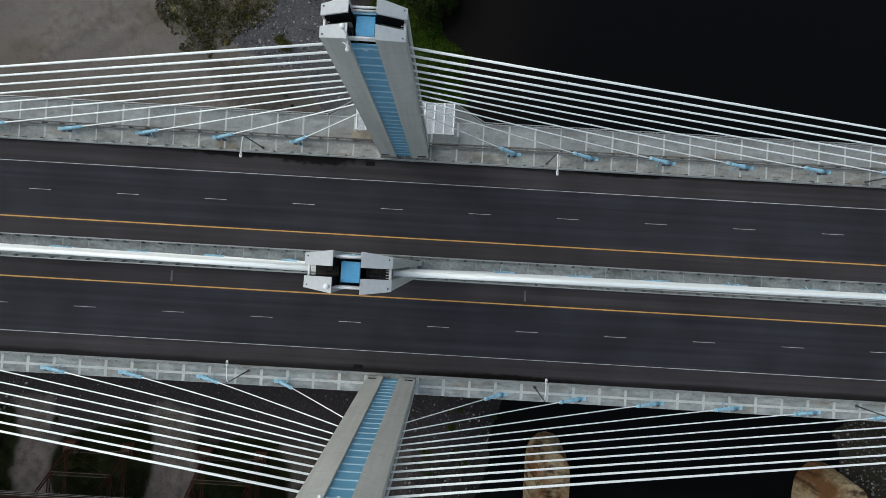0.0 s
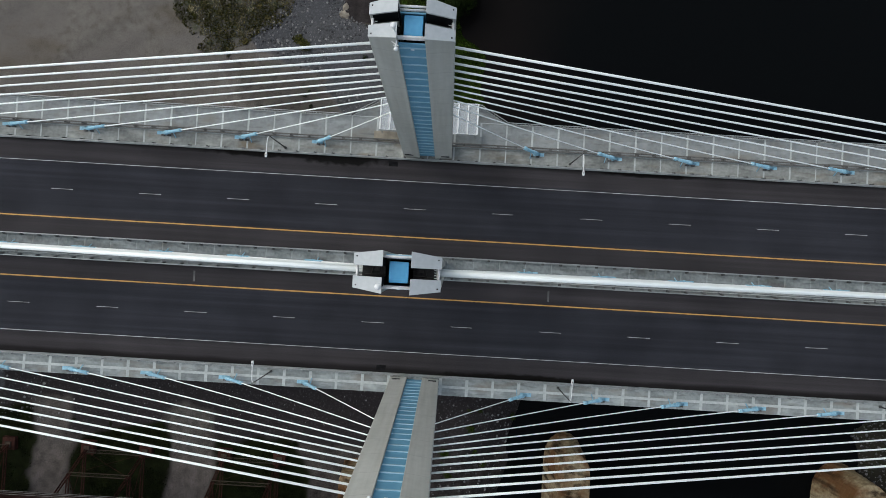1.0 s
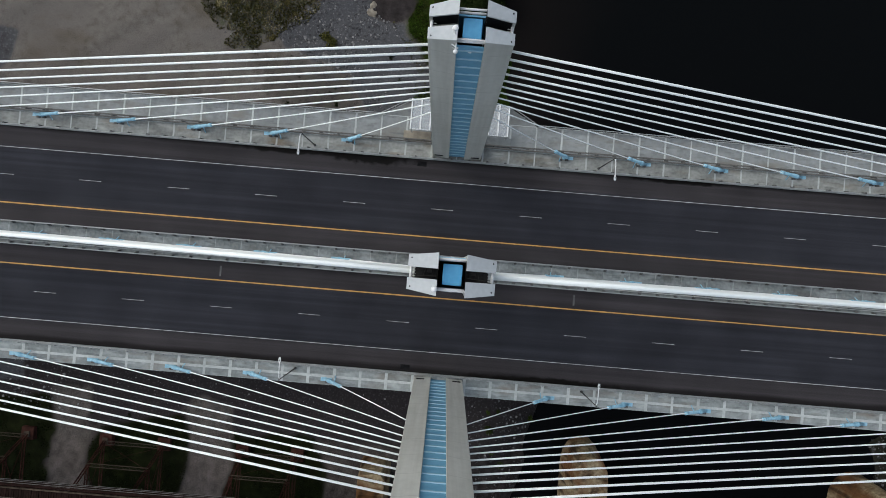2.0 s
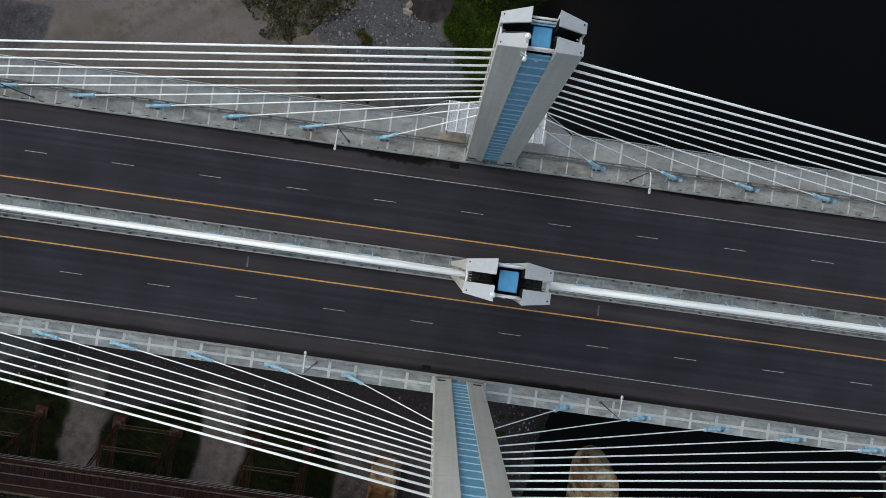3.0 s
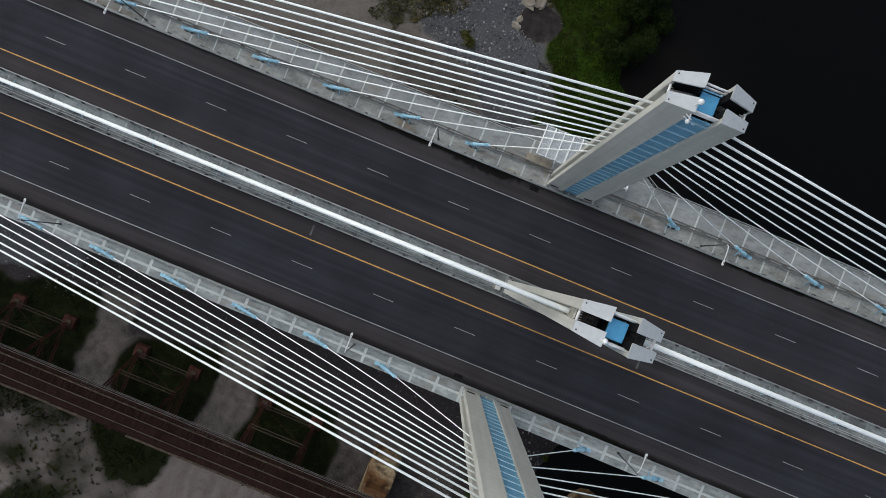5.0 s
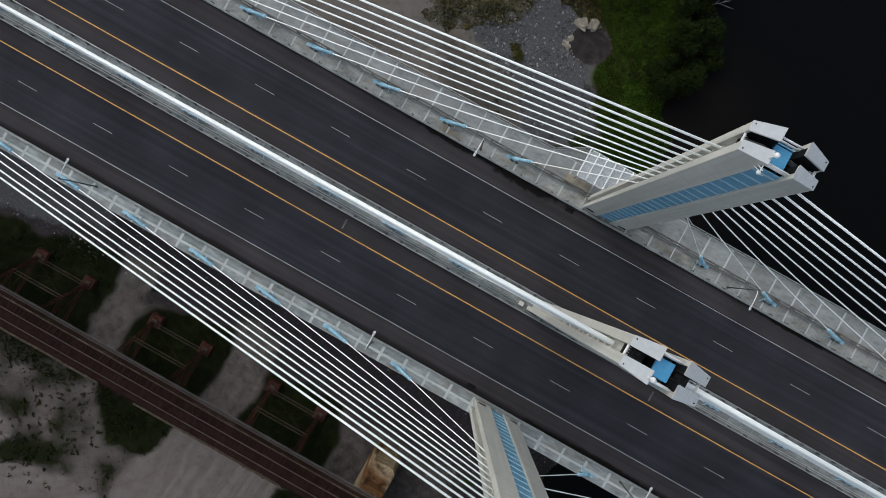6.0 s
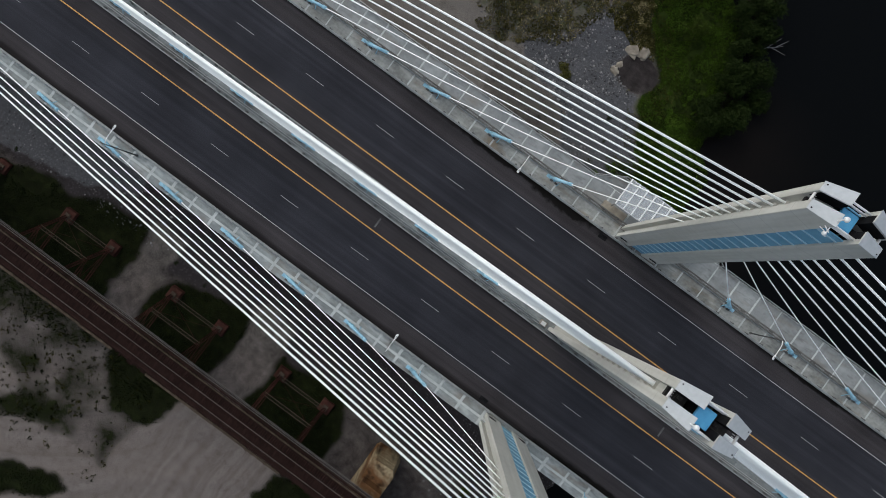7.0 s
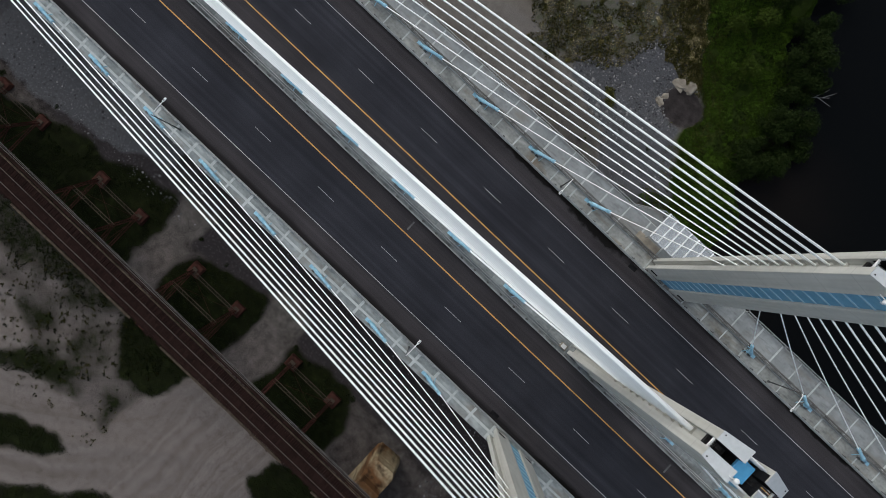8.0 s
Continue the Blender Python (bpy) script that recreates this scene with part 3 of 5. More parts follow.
# ---- bridge deck ----
deck = base("bridge_deck", (0, 0, 0), "concrete bridge deck on steel girders over a river", "bridge deck", kind="structure")
bm = bmesh.new()
box(bm, WEST, EAST, SOUTH_RIM, NORTH_RIM, -0.62, -0.12)
part("slab", bm, CONCRETE, deck, "pale concrete deck slab")
for y in (-16.2, -8.2, 0, 8.2, 16.2):
    bm = bmesh.new()
    box(bm, WEST, EAST, y - 0.03, y + 0.03, -2.4, -0.62)
    box(bm, WEST, EAST, y - 0.35, y + 0.35, -2.46, -2.4)
    part("girder", bm, DARK, deck, "weathered steel girder")
bm = bmesh.new()
box(bm, -0.18, 0.18, -16.2, 16.2, -2.0, -0.62)
floor_beam = mesh_of("floor_beam", bm, DARK)
for i in range(-18, 21):
    piece("floor_beam", floor_beam, deck, (2 * i * RIB, 0, 0))
for x in (WEST - 1.5, EAST + 1.5):
    bm = bmesh.new()
    box(bm, x - 1.5, x + 1.5, -18, 21, -17.5, -0.65)
    thing("abutment", bm, CONCRETE, "grey concrete abutment under the bridge end", "abutment", kind="structure")


def road(sign, name, label):
    bm = bmesh.new()
    ya, yb = sorted((sign * 1.62, sign * KERB))
    box(bm, -420, 420, ya, yb, -0.116, 0.0)
    ob = thing(name, bm, ASPHALT, label, "road", kind="structure")
    for y, w, mat, kind in ((3.97 if sign > 0 else 4.2, 0.16, PAINT_Y, "yellow_line"), (EDGE, 0.085, PAINT_W, "edge_line")):
        bm = bmesh.new()
        for i in range(-32, 34):
            a = 12.7 * i
            box(bm, a, a + 12.7, sign * y - w / 2 + random.uniform(-0.008, 0.008), sign * y + w / 2 + random.uniform(-0.008, 0.008), 0.004, 0.008)
        part(kind, bm, mat, ob, "worn painted line along the lane")
    bm = bmesh.new()
    box(bm, -1.5, 1.5, -0.032, 0.032, 0.004, 0.008)
    dash = mesh_of("lane_dash", bm, PAINT_W)
    first = -13.35 if sign > 0 else -6.1
    for i in range(-14, 16):
        piece("lane_dash", dash, ob, (first + 12 * i, sign * DASH, 0))
    return ob


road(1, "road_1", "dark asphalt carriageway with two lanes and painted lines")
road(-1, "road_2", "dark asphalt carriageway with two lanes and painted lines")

# drain grates in the road
bm = bmesh.new()
box(bm, -0.62, 0.62, -0.33, 0.33, 0.004, 0.012)
for i in range(9):
    box(bm, -0.56 + i * 0.14 - 0.02, -0.56 + i * 0.14 + 0.02, -0.3, 0.3, 0.012, 0.03)
grate = mesh_of("drain_grate", bm, VOID)
for x, y in ((-4.6, 13.8), (-4.6, -13.8)):
    ob = new("drain_grate", grate)
    ob.location = (x, y, 0)
    tagged(ob, "black iron drain grate at the edge of the road", "drain grate", "road drains")
bm = bmesh.new()
box(bm, -0.13, 0.13, -0.72, 0.72, 0.004, 0.02)
cover = mesh_of("joint_cover", bm, POST)
for x in (-30.6, 17.4):
    ob = new("joint_cover", cover)
    ob.location = (x, -2.95, 0)
    tagged(ob, "narrow grey steel cover set across the road shoulder", "joint cover", "joint covers")

# ---- concrete strips beside the roads: pale joints, darker panels between them ----
def strip(name, label, y0, y1, splits, mat, joint=0.16, top=0.06, bed=None):
    bm = bmesh.new()
    box(bm, WEST, EAST, y0, y1, -0.12, top)
    ob = thing(name, bm, bed or JOINT, label, "concrete strip", kind="structure")
    for a, b in zip(splits, splits[1:]):
        shapes = []
        for k in range(3):
            bm = bmesh.new()
            box(bm, joint + k * 0.02, RIB - joint - (2 - k) * 0.02, a + joint, b - joint, top - 0.05, top + 0.014)
            shapes.append(mesh_of("panel", bevelled(bm, 0.008), mat))
        for i in range(int(WEST / RIB), int(EAST / RIB)):
            piece("panel", shapes[(i * 7) % 3], ob, (i * RIB + 0.02, 0, 0))
    return ob


strip("edge_strip_south", "grey concrete edge panels with pale cast joints", -17.05, -14.75, (-17.2, -15.9, -14.62), PANEL, 0.17)
strip("edge_strip_north", "grey concrete edge panels between road and footway", 14.75, 16.55, (14.68, 16.6), PANEL_TAN, 0.09)
strip("footway", "grey concrete footway with pale joints", 16.75, 20.1, (16.7, 20.1), WALK, 0.10, 0.10)
strip("median_strip", "grey concrete median between the two carriageways", -1.42, 1.42, (-1.42, 1.42), MEDIAN, 0.055, bed=PANEL)


def kerb(name, y0, y1, high):
    bm = bmesh.new()
    n = int((EAST - WEST) / (2 * RIB))
    for i in range(n):
        a = WEST + i * 2 * RIB
        box(bm, a + 0.008, a + 2 * RIB - 0.008, y0, y1, -0.12, high)
    thing(name, bm, PANEL, "low grey concrete kerb", "kerb", kind="structure")


kerb("kerb_1", 14.42, 14.75, 0.16)
kerb("kerb_2", -14.75, -14.42, 0.16)
kerb("kerb_3", 1.42, 1.62, 0.16)
kerb("kerb_4", -1.62, -1.42, 0.16)
kerb("kerb_5", 16.55, 16.75, 0.16)


# ---- steel traffic rails ----
def traffic_rail(y, side, tall, label, foot=0.15, first=-127.0, pitch=2.43, wide=0.1, plate=0.26, mat=None, post_mat=None, back=0.0):
    ob = base("guard_rail", (0, y, 0), label, "guard rail", "guard rails on the bridge")
    for z in ((0.55, tall) if tall < 1.2 else (0.5, 0.85, tall)):
        bm = bmesh.new()
        box(bm, first - 0.6, EAST - 1, -side * 0.02 - wide / 2, -side * 0.02 + wide / 2, z - 0.06, z + 0.06)
        part("rail", bevelled(bm, 0.012), mat or STEEL, ob, "steel rail")
    if back:
        for y, z in ((back, 0.55), (back, 1.0)):
            bm = bmesh.new()
            box(bm, first - 0.6, EAST - 1, side * y - 0.045, side * y + 0.045, z - 0.05, z + 0.05)
            part("rail", bm, mat or STEEL, ob, "steel rail")
    bm = bmesh.new()
    box(bm, -0.17, 0.17, side * 0.08, side * 0.08 + side * plate * 0.85, foot - 0.02, foot + 0.035)
    box(bm, -0.06, 0.06, side * 0.05, side * 0.24, foot, tall - 0.02)
    box(bm, -0.1, 0.1, side * 0.05, side * 0.10, foot, tall + 0.03)
    post = mesh_of("post", bm, post_mat or POST)
    x = first
    while x < EAST - 1.5:
        p = piece("post", post, ob, (x, 0, 0))
        x += pitch
    return ob


traffic_rail(14.52, 1, 0.85, "galvanised steel guard rail between road and footway")
traffic_rail(-14.52, -1, 0.85, "galvanised steel guard rail on dull grey posts at the road edge", post_mat=STEEL)
traffic_rail(1.50, -1, 0.8, "galvanised steel guard rail on dull grey posts along the median")
traffic_rail(-1.50, 1, 0.8, "galvanised steel guard rail on dull grey posts along the median")
traffic_rail(16.62, 1, 1.05, "dark weathered railing on posts along the footway", 0.16, -126.2, 2.34, 0.09, 0.34, BROWN_RAIL, back=0.32)

# ---- thin service pipes along the median, on small saddles ----
for x0, x1, y in ((WEST + 2, -4.9, -0.68), (4.2, EAST - 2, -0.85), (WEST + 2, -4.3, -0.98), (4.2, EAST - 2, -1.1)):
    bm = bmesh.new()
    tube(bm, (x0, 0, 0.34), (x1, 0, 0.34), 0.055, 8)
    if y == -0.68:
        tube(bm, (x1, 0, 0.34), (x1 + 0.28, 0.22, 0.34), 0.055, 8)
    pipe = base("service_pipe", (0, y, 0), "thin pale service pipe running along the median", "pipe", "service pipes")
    part("pipe", bm, STEEL_PALE, pipe, "pale painted steel pipe", True)
    bm = bmesh.new()
    box(bm, -0.05, 0.05, -0.1, 0.1, 0.07, 0.29)
    saddle = mesh_of("saddle", bm, DARK)
    for i in range(int((x1 - x0) / (2 * RIB))):
        piece("saddle", saddle, pipe, (x0 + 1.0 + i * 2 * RIB, 0, 0))

# ---- stay cables ----
ANCHORS = [15.05 + 10.55 * k for k in range(11)]
ENTRY = [19.6, 22.5, 24.55] + [26.3 + 1.65 * k for k in range(8)]
ENTRY_SOUTH = [17.9, 20.75, 23.15] + [25.07 + 1.69 * k for k in range(8)]


def tower_y(line, z):
    """The middle of a tower's width at the height z: the outer two lean outwards."""
    return 0.0 if line == 0 else line * (15.88 + 0.49 * z / TOWER_TOP)


def stay(line, sign, k):
    foot = Vector((sign * (ANCHORS[k] - (3.0 if line < 0 and k == 10 else 0.0)), -16.31 if line < 0 else line * 16.2, 0.1))
    z = (ENTRY_SOUTH if line < 0 else ENTRY)[k]
    end = Vector((sign * 2.6, tower_y(line, z), z + 0.35 * (z / (ANCHORS[k] - 3))))
    way = (end - foot).normalized()
    r = (0.064 + 0.0040 * k) * (0.94 if line < 0 else 1.0 if line else 2.0)
    bm = bmesh.new()
    n = 8
    mids = []
    for i in range(n + 1):
        t = i / n
        p = foot.lerp(end, t)
        p.z -= 4 * t * (1 - t) * 0.0022 * (end - foot).length
        mids.append(p)
    u = way.orthogonal().normalized()
    w = way.cross(u)
    loft(bm, [[p + r * (math.cos(a) * u + math.sin(a) * w) for a in (2 * math.pi * j / 10 for j in range(10))] for p in mids])
    where = ("the median", "the footway", "the outer edge")[{0: 0, 1: 1, -1: 2}[line]]
    ob = thing("stay_cable", bm, SHEATH, "white sheathed stay cable rising from " + where + " to a tower", "stay cable", "stay cables", smooth=True)
    slope = way.z
    reach = 4.1
    bm = bmesh.new()
    tube(bm, foot - way * 0.55, foot + way * reach, 0.21, 12)
    tube(bm, foot + way * 0.5, foot + way * 1.7, 0.27, 12)
    pipe = part("guide_pipe", bm, BLUE_PIPE, ob, "pale blue steel guide pipe", True)
    bm = bmesh.new()
    tube(bm, foot + way * (reach - 0.1), foot + way * (reach + 0.45), 0.24, 12)
    part("collar", bm, BLUE_PIPE, ob, "blue collar at the pipe's end", True)
    bm = bmesh.new()
    tube(bm, foot + way * 0.9, foot + way * 1.05, 0.31, 12)
    part("flange", bm, BLUE_PIPE, ob, "blue flange", True)
    mid = foot + way * (reach * 0.62)
    for s in (-1, 1):
        bm = bmesh.new()
        beam(bm, (mid.x, mid.y, mid.z), (mid.x + sign * 0.2, mid.y + s * 0.55, 0.07), 0.09, 0.09)
        part("damper_strut", bm, BLUE_PIPE, ob, "blue damper strut")
    bm = bmesh.new()
    box(bm, foot.x - 0.75, foot.x + 0.75, foot.y - 0.24, foot.y + 0.24, 0.06, 0.13)
    part("anchor_plate", bevelled(bm, 0.02), BLUE_PIPE, ob, "blue anchor plate on the deck")
    bm = bmesh.new()
    for dx in (0.15, 0.95):
        box(bm, foot.x - sign * dx - 0.22, foot.x - sign * dx + 0.22, foot.y - 0.42, foot.y - 0.2, 0.06, 0.3)
    part("clamp_block", bm, POST, ob, "dark clamp blocks beside the pipe")


for line in (-1, 0, 1):
    for sign in (-1, 1):
        for k in range(11):
            stay(line, sign, k)

# ---- towers ----
RIBS = [2.0 + 1.66 * i for i in range(24)]


def tower(line):
    where = {0: "standing in the median", 1: "standing beside the footway", -1: "standing at the bridge edge"}[line]
    y0 = tower_y(line, 0)
    ob = base("tower", (0, y0, 0), "pale concrete tower with blue cladding, " + where, "bridge tower", "bridge towers")
    mid = lambda z: tower_y(line, z) - y0
    half_x = lambda z: 3.25 - 0.41 * z / TOWER_TOP
    end_w = lambda z: 0.93 + 0.17 * z / TOWER_TOP
    in_w = lambda z: 1.04 + 0.33 * z / TOWER_TOP
    in_x = lambda z: 1.02 - 0.1 * z / TOWER_TOP
    levels = (-2.6, 0.0, 8.0, 16.0, 24.0, 32.0, TOWER_TOP)
    for sx in (-1, 1):
        for sy in (-1, 1):
            bm = bmesh.new()
            rings = []
            for z in levels:
                yc = mid(z)
                lift = lambda xx: z if z < TOWER_TOP else TOWER_TOP - CAP_SLOPE * (abs(xx) - 1.0)
                ring = [(sx * half_x(z), yc + sy * 0.37, lift(half_x(z))), (sx * in_x(z), yc + sy * 0.37, lift(1.0)),
                        (sx * in_x(z), yc + sy * in_w(z), lift(1.0)), (sx * half_x(z), yc + sy * end_w(z), lift(half_x(z)))]
                rings.append(ring if sx * sy < 0 else ring[::-1])
            loft(bm, rings)
            col = part("column", bevelled(bm, 0.035), TOWER, ob, "smooth pale concrete column")
            # plate added over the top face; its blue-grey paints in the cool skylight
            bm = bmesh.new()
            top = lambda xx: TOWER_TOP - CAP_SLOPE * (abs(xx) - 1.0)
            hx, ix, yc = half_x(TOWER_TOP), in_x(TOWER_TOP), mid(TOWER_TOP)
            ring = [(hx + 0.02, 0.35), (ix - 0.02, 0.35), (ix - 0.02, in_w(TOWER_TOP) + 0.02), (hx + 0.02, end_w(TOWER_TOP) + 0.02)]
            loft(bm, [[(sx * px, yc + sy * py, top(px) + dz) for px, py in ring] for dz in (0.004, 0.05)])
            part("cap_plate", bevelled(bm, 0.01), CAP, col, "thin blue-grey plate painting skylight on the column top")
            for dx in (half_x(TOWER_TOP) - 0.2,):
                bm = bmesh.new()
                c = (sx * dx, mid(TOWER_TOP) + sy * (end_w(TOWER_TOP) - 0.17), TOWER_TOP - CAP_SLOPE * (dx - 1.0))
                tube(bm, (c[0], c[1], c[2] + 0.03), (c[0], c[1], c[2] + 0.08), 0.055, 8)
                part("bolt", bm, DARK, col, "dark bolt")
            # near-black plates paint pit shade along the slot and across the column's inner face
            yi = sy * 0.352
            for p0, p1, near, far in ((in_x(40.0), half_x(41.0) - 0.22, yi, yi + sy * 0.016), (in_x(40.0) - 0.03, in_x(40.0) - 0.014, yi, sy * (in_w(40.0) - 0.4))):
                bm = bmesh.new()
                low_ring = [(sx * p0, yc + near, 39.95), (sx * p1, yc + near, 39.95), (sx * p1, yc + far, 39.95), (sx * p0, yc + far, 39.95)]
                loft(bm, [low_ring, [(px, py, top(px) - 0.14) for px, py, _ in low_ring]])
                part("lining", bm, VOID, ob, "near-black plate carrying the pit's shade on its wall")
        # recessed web in which the cables end
        bm = bmesh.new()
        rings = []
        for z in (-2.6, 0.0, 20.0, 39.6):
            yc = mid(z)
            a, b = half_x(z) - 0.62, half_x(z) - 0.95
            ring = [(sx * a, yc - 0.38, z), (sx * a, yc + 0.38, z), (sx * b, yc + 0.38, z), (sx * b, yc - 0.38, z)]
            rings.append(ring if sx > 0 else ring[::-1])
        loft(bm, rings)
        part("web", bm, TOWER, ob, "recessed concrete web between the columns")
        for z in (ENTRY_SOUTH if line < 0 else ENTRY):
            bm = bmesh.new()
            zz = z + 0.3
            box(bm, sx * half_x(z) - sx * 0.48 - 0.14, sx * half_x(z) - sx * 0.48 + 0.14, mid(zz) - 0.36, mid(zz) + 0.36, zz - 0.46, zz - 0.38)
            part("anchor_bracket", bm, TOWER, ob, "stained anchor bracket")
        # white tie bar over the slot
        bm = bmesh.new()
        xx = half_x(TOWER_TOP) - 0.16
        tube(bm, (sx * xx, mid(41.1) - 0.45, 41.12), (sx * xx, mid(41.1) + 0.45, 41.12), 0.1, 10)
        part("tie_bar", bm, WHITE, ob, "white steel tie bar", True)
        for i in range(4):
            bm = bmesh.new()
            yr = mid(41.2) - 0.27 + 0.18 * i
            beam(bm, (sx * (xx - 0.3), yr, 40.95), (sx * (xx - 0.1), yr, 40.95), 0.045, 0.045)
            part("ladder_rung", bm, WHITE, ob)
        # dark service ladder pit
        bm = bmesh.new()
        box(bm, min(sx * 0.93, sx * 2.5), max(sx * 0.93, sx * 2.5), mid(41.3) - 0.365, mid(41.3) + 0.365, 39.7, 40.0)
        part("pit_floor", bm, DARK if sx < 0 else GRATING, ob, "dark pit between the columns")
        bm = bmesh.new()
        yc = mid(41.3)
        tube(bm, (sx * 1.0, yc - 0.2, 40.1), (sx * 2.3, yc - 0.26, 40.1), 0.035, 6)
        tube(bm, (sx * 1.9, yc - 0.26, 40.12), (sx * 1.75, yc + 0.3, 40.12), 0.03, 6)
        box(bm, sx * 1.5 - 0.16, sx * 1.5 + 0.16, yc + 0.02, yc + 0.27, 40.0, 40.22)
        part("pipework", bm, WORN, ob, "dark pipework in the pit")
    for sy in (-1, 1):
        # blue cladding between the columns, with ribs
        bm = bmesh.new()
        rings = []
        for z in (0.25, 20.0, 40.8):
            yo = mid(z) + sy * (in_w(z) - 0.26)
            yi = yo - sy * 0.12
            q = in_x(z) - 0.005
            ring = [(-q, yo, z), (q, yo, z), (q, yi, z), (-q, yi, z)]
            rings.append(ring if sy < 0 else ring[::-1])
        loft(bm, rings)
        clad = part("cladding", bm, BLUE, ob, "blue steel cladding between the columns")
        for z in RIBS:
            bm = bmesh.new()
            y = mid(z) + sy * (in_w(z) - 0.26)
            q = in_x(z) - 0.01
            box(bm, -q, q, y - sy * 0.02 if sy > 0 else y - 0.07, y + 0.07 if sy > 0 else y + 0.02, z - 0.075, z + 0.075)
            part("rib", bm, BLUE_RIB, clad)
        for dz, dy in ((0.0, -0.36), (-0.45, -0.4)):
            bm = bmesh.new()
            z = 41.85 + dz
            y = mid(z) + sy * (in_w(z) + dy)
            tube(bm, (-1.1, y, z), (1.1, y, z), 0.085, 10)
            part("tie_bar", bm, WHITE, ob, "white steel tie bar", True)
        bm = bmesh.new()
        y = mid(40.1) + sy * (in_w(40.1) - 0.2)
        box(bm, -0.12, 0.12, y - 0.05, y + 0.05, 40.0, 40.1)
        part("lamp", bm, WHITE, ob, "small white lamp")
    bm = bmesh.new()
    box(bm, -0.58, 0.70, mid(41) - 0.7, mid(41) + 0.7, 40.95, 41.25)
    hatch = part("shaft_head", bevelled(bm, 0.04), BLUE_CAP, ob, "bright blue shaft head")
    # shaft and floor below: the hollow's shade is put into their near-black colour
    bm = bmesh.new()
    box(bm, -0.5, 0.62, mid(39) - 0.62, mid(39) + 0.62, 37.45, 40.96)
    part("shaft", bm, VOID, ob, "shaft wall coloured near-black for the pit's shade")
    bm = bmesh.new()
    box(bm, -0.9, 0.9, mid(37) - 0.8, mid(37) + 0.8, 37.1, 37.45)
    part("pit_floor", bm, VOID, ob, "near-black floor holding the shade round the shaft head")
    # beacon on a short mast
    bm = bmesh.new()
    by = mid(41) - 0.92
    tube(bm, (-1.05, by, TOWER_TOP - 0.1), (-1.05, by, 43.3), 0.05, 8)
    mast = part("mast", bm, WHITE, ob, "thin white mast")
    bm = bmesh.new()
    bmesh.ops.create_uvsphere(bm, u_segments=14, v_segments=10, radius=0.2)
    bmesh.ops.translate(bm, verts=bm.verts, vec=(-1.05, by, 43.42))
    part("beacon", bm, WHITE, mast, "round white beacon", True)
    if line:
        bm = bmesh.new()
        s = -line
        fy = mid(41.00) + s * (in_w(41.00) + 0.02)
        beam(bm, (-0.95, fy - s * 0.2, 42.0), (-0.95, fy + s * 0.4, 42.0), 0.07, 0.07)
        beam(bm, (-1.25, fy, 41.9), (-0.8, fy + s * 0.3, 42.0), 0.06, 0.06)
        beam(bm, (-1.2, fy, 41.3), (-0.95, fy + s * 0.35, 41.9), 0.05, 0.05)
        arm = part("antenna_arm", bm, WHITE, ob, "white bracket with instruments")
        bm = bmesh.new()
        bmesh.ops.create_uvsphere(bm, u_segments=12, v_segments=8, radius=0.16)
        bmesh.ops.translate(bm, verts=bm.verts, vec=(-0.95, fy + s * 0.45, 41.85))
        part("sensor", bm, WHITE, arm, "white dome sensor", True)
    # door hatches at the foot
    for sx in (-1, 1):
        for sy in ((-1, 1) if line == 0 else (-line,)):
            bm = bmesh.new()
            y = mid(1.6) + sy * (in_w(1.6) - 0.03)
            for dz in (1.5, 1.62, 1.74):
                box(bm, sx * 2.4 - 0.55, sx * 2.4 + 0.55, y - 0.06, y + 0.06, dz, dz + 0.05)
            part("vent", bm, DARK, ob, "dark louvred vent")
    return ob


for line in (-1, 0, 1):
    tower(line)
    y = tower_y(line, 0)
    bm = bmesh.new()
    loft(bm, [[(-w, y - d, z), (w, y - d, z), (w, y + d, z), (-w, y + d, z)] for w, d, z in ((4.6, 2.6, -24), (4.2, 1.9, -19), (3.5, 1.25, -2.65))])
    thing("tower_pier", bevelled(bm, 0.1), CONCRETE, "grey concrete pier carrying a bridge tower", "pier", "tower piers")

bm = bmesh.new()
box(bm, -4.75, -3.75, -0.95, -0.2, 0.06, 0.6)
bx = thing("access_box", bevelled(bm, 0.04), STAINED, "small tan access box at the foot of a tower", "access box")
bm = bmesh.new()
box(bm, -4.6, -3.9, -0.85, -0.3, 0.6, 0.64)
part("lid", bevelled(bm, 0.01), CONCRETE, bx, "pale lid")

# stained plinth slabs by the outer towers' feet
for x0, x1 in ((-7.4, -3.7), (3.7, 7.2)):
    bm = bmesh.new()
    box(bm, x0, x1, 16.85, 18.1, 0.08, 0.5)
    thing("plinth", bevelled(bm, 0.03), STAINED if x0 < 0 else WALK, "low tan stained concrete plinth beside the tower" if x0 < 0 else "low grey concrete plinth beside the tower", "plinth", "plinths")

# ---- footway bay and its canopy ----
bm = bmesh.new()
outline = [(-10.6, 20.09), (10.6, 20.09), (6.9, 22.3), (-6.9, 22.3)]
loft(bm, [[(x, y, z) for x, y in outline] for z in (-0.5, 0.1)])
thing("footway_bay", bm, WALK, "grey concrete bay that widens the footway round a tower", "footway", kind="structure")

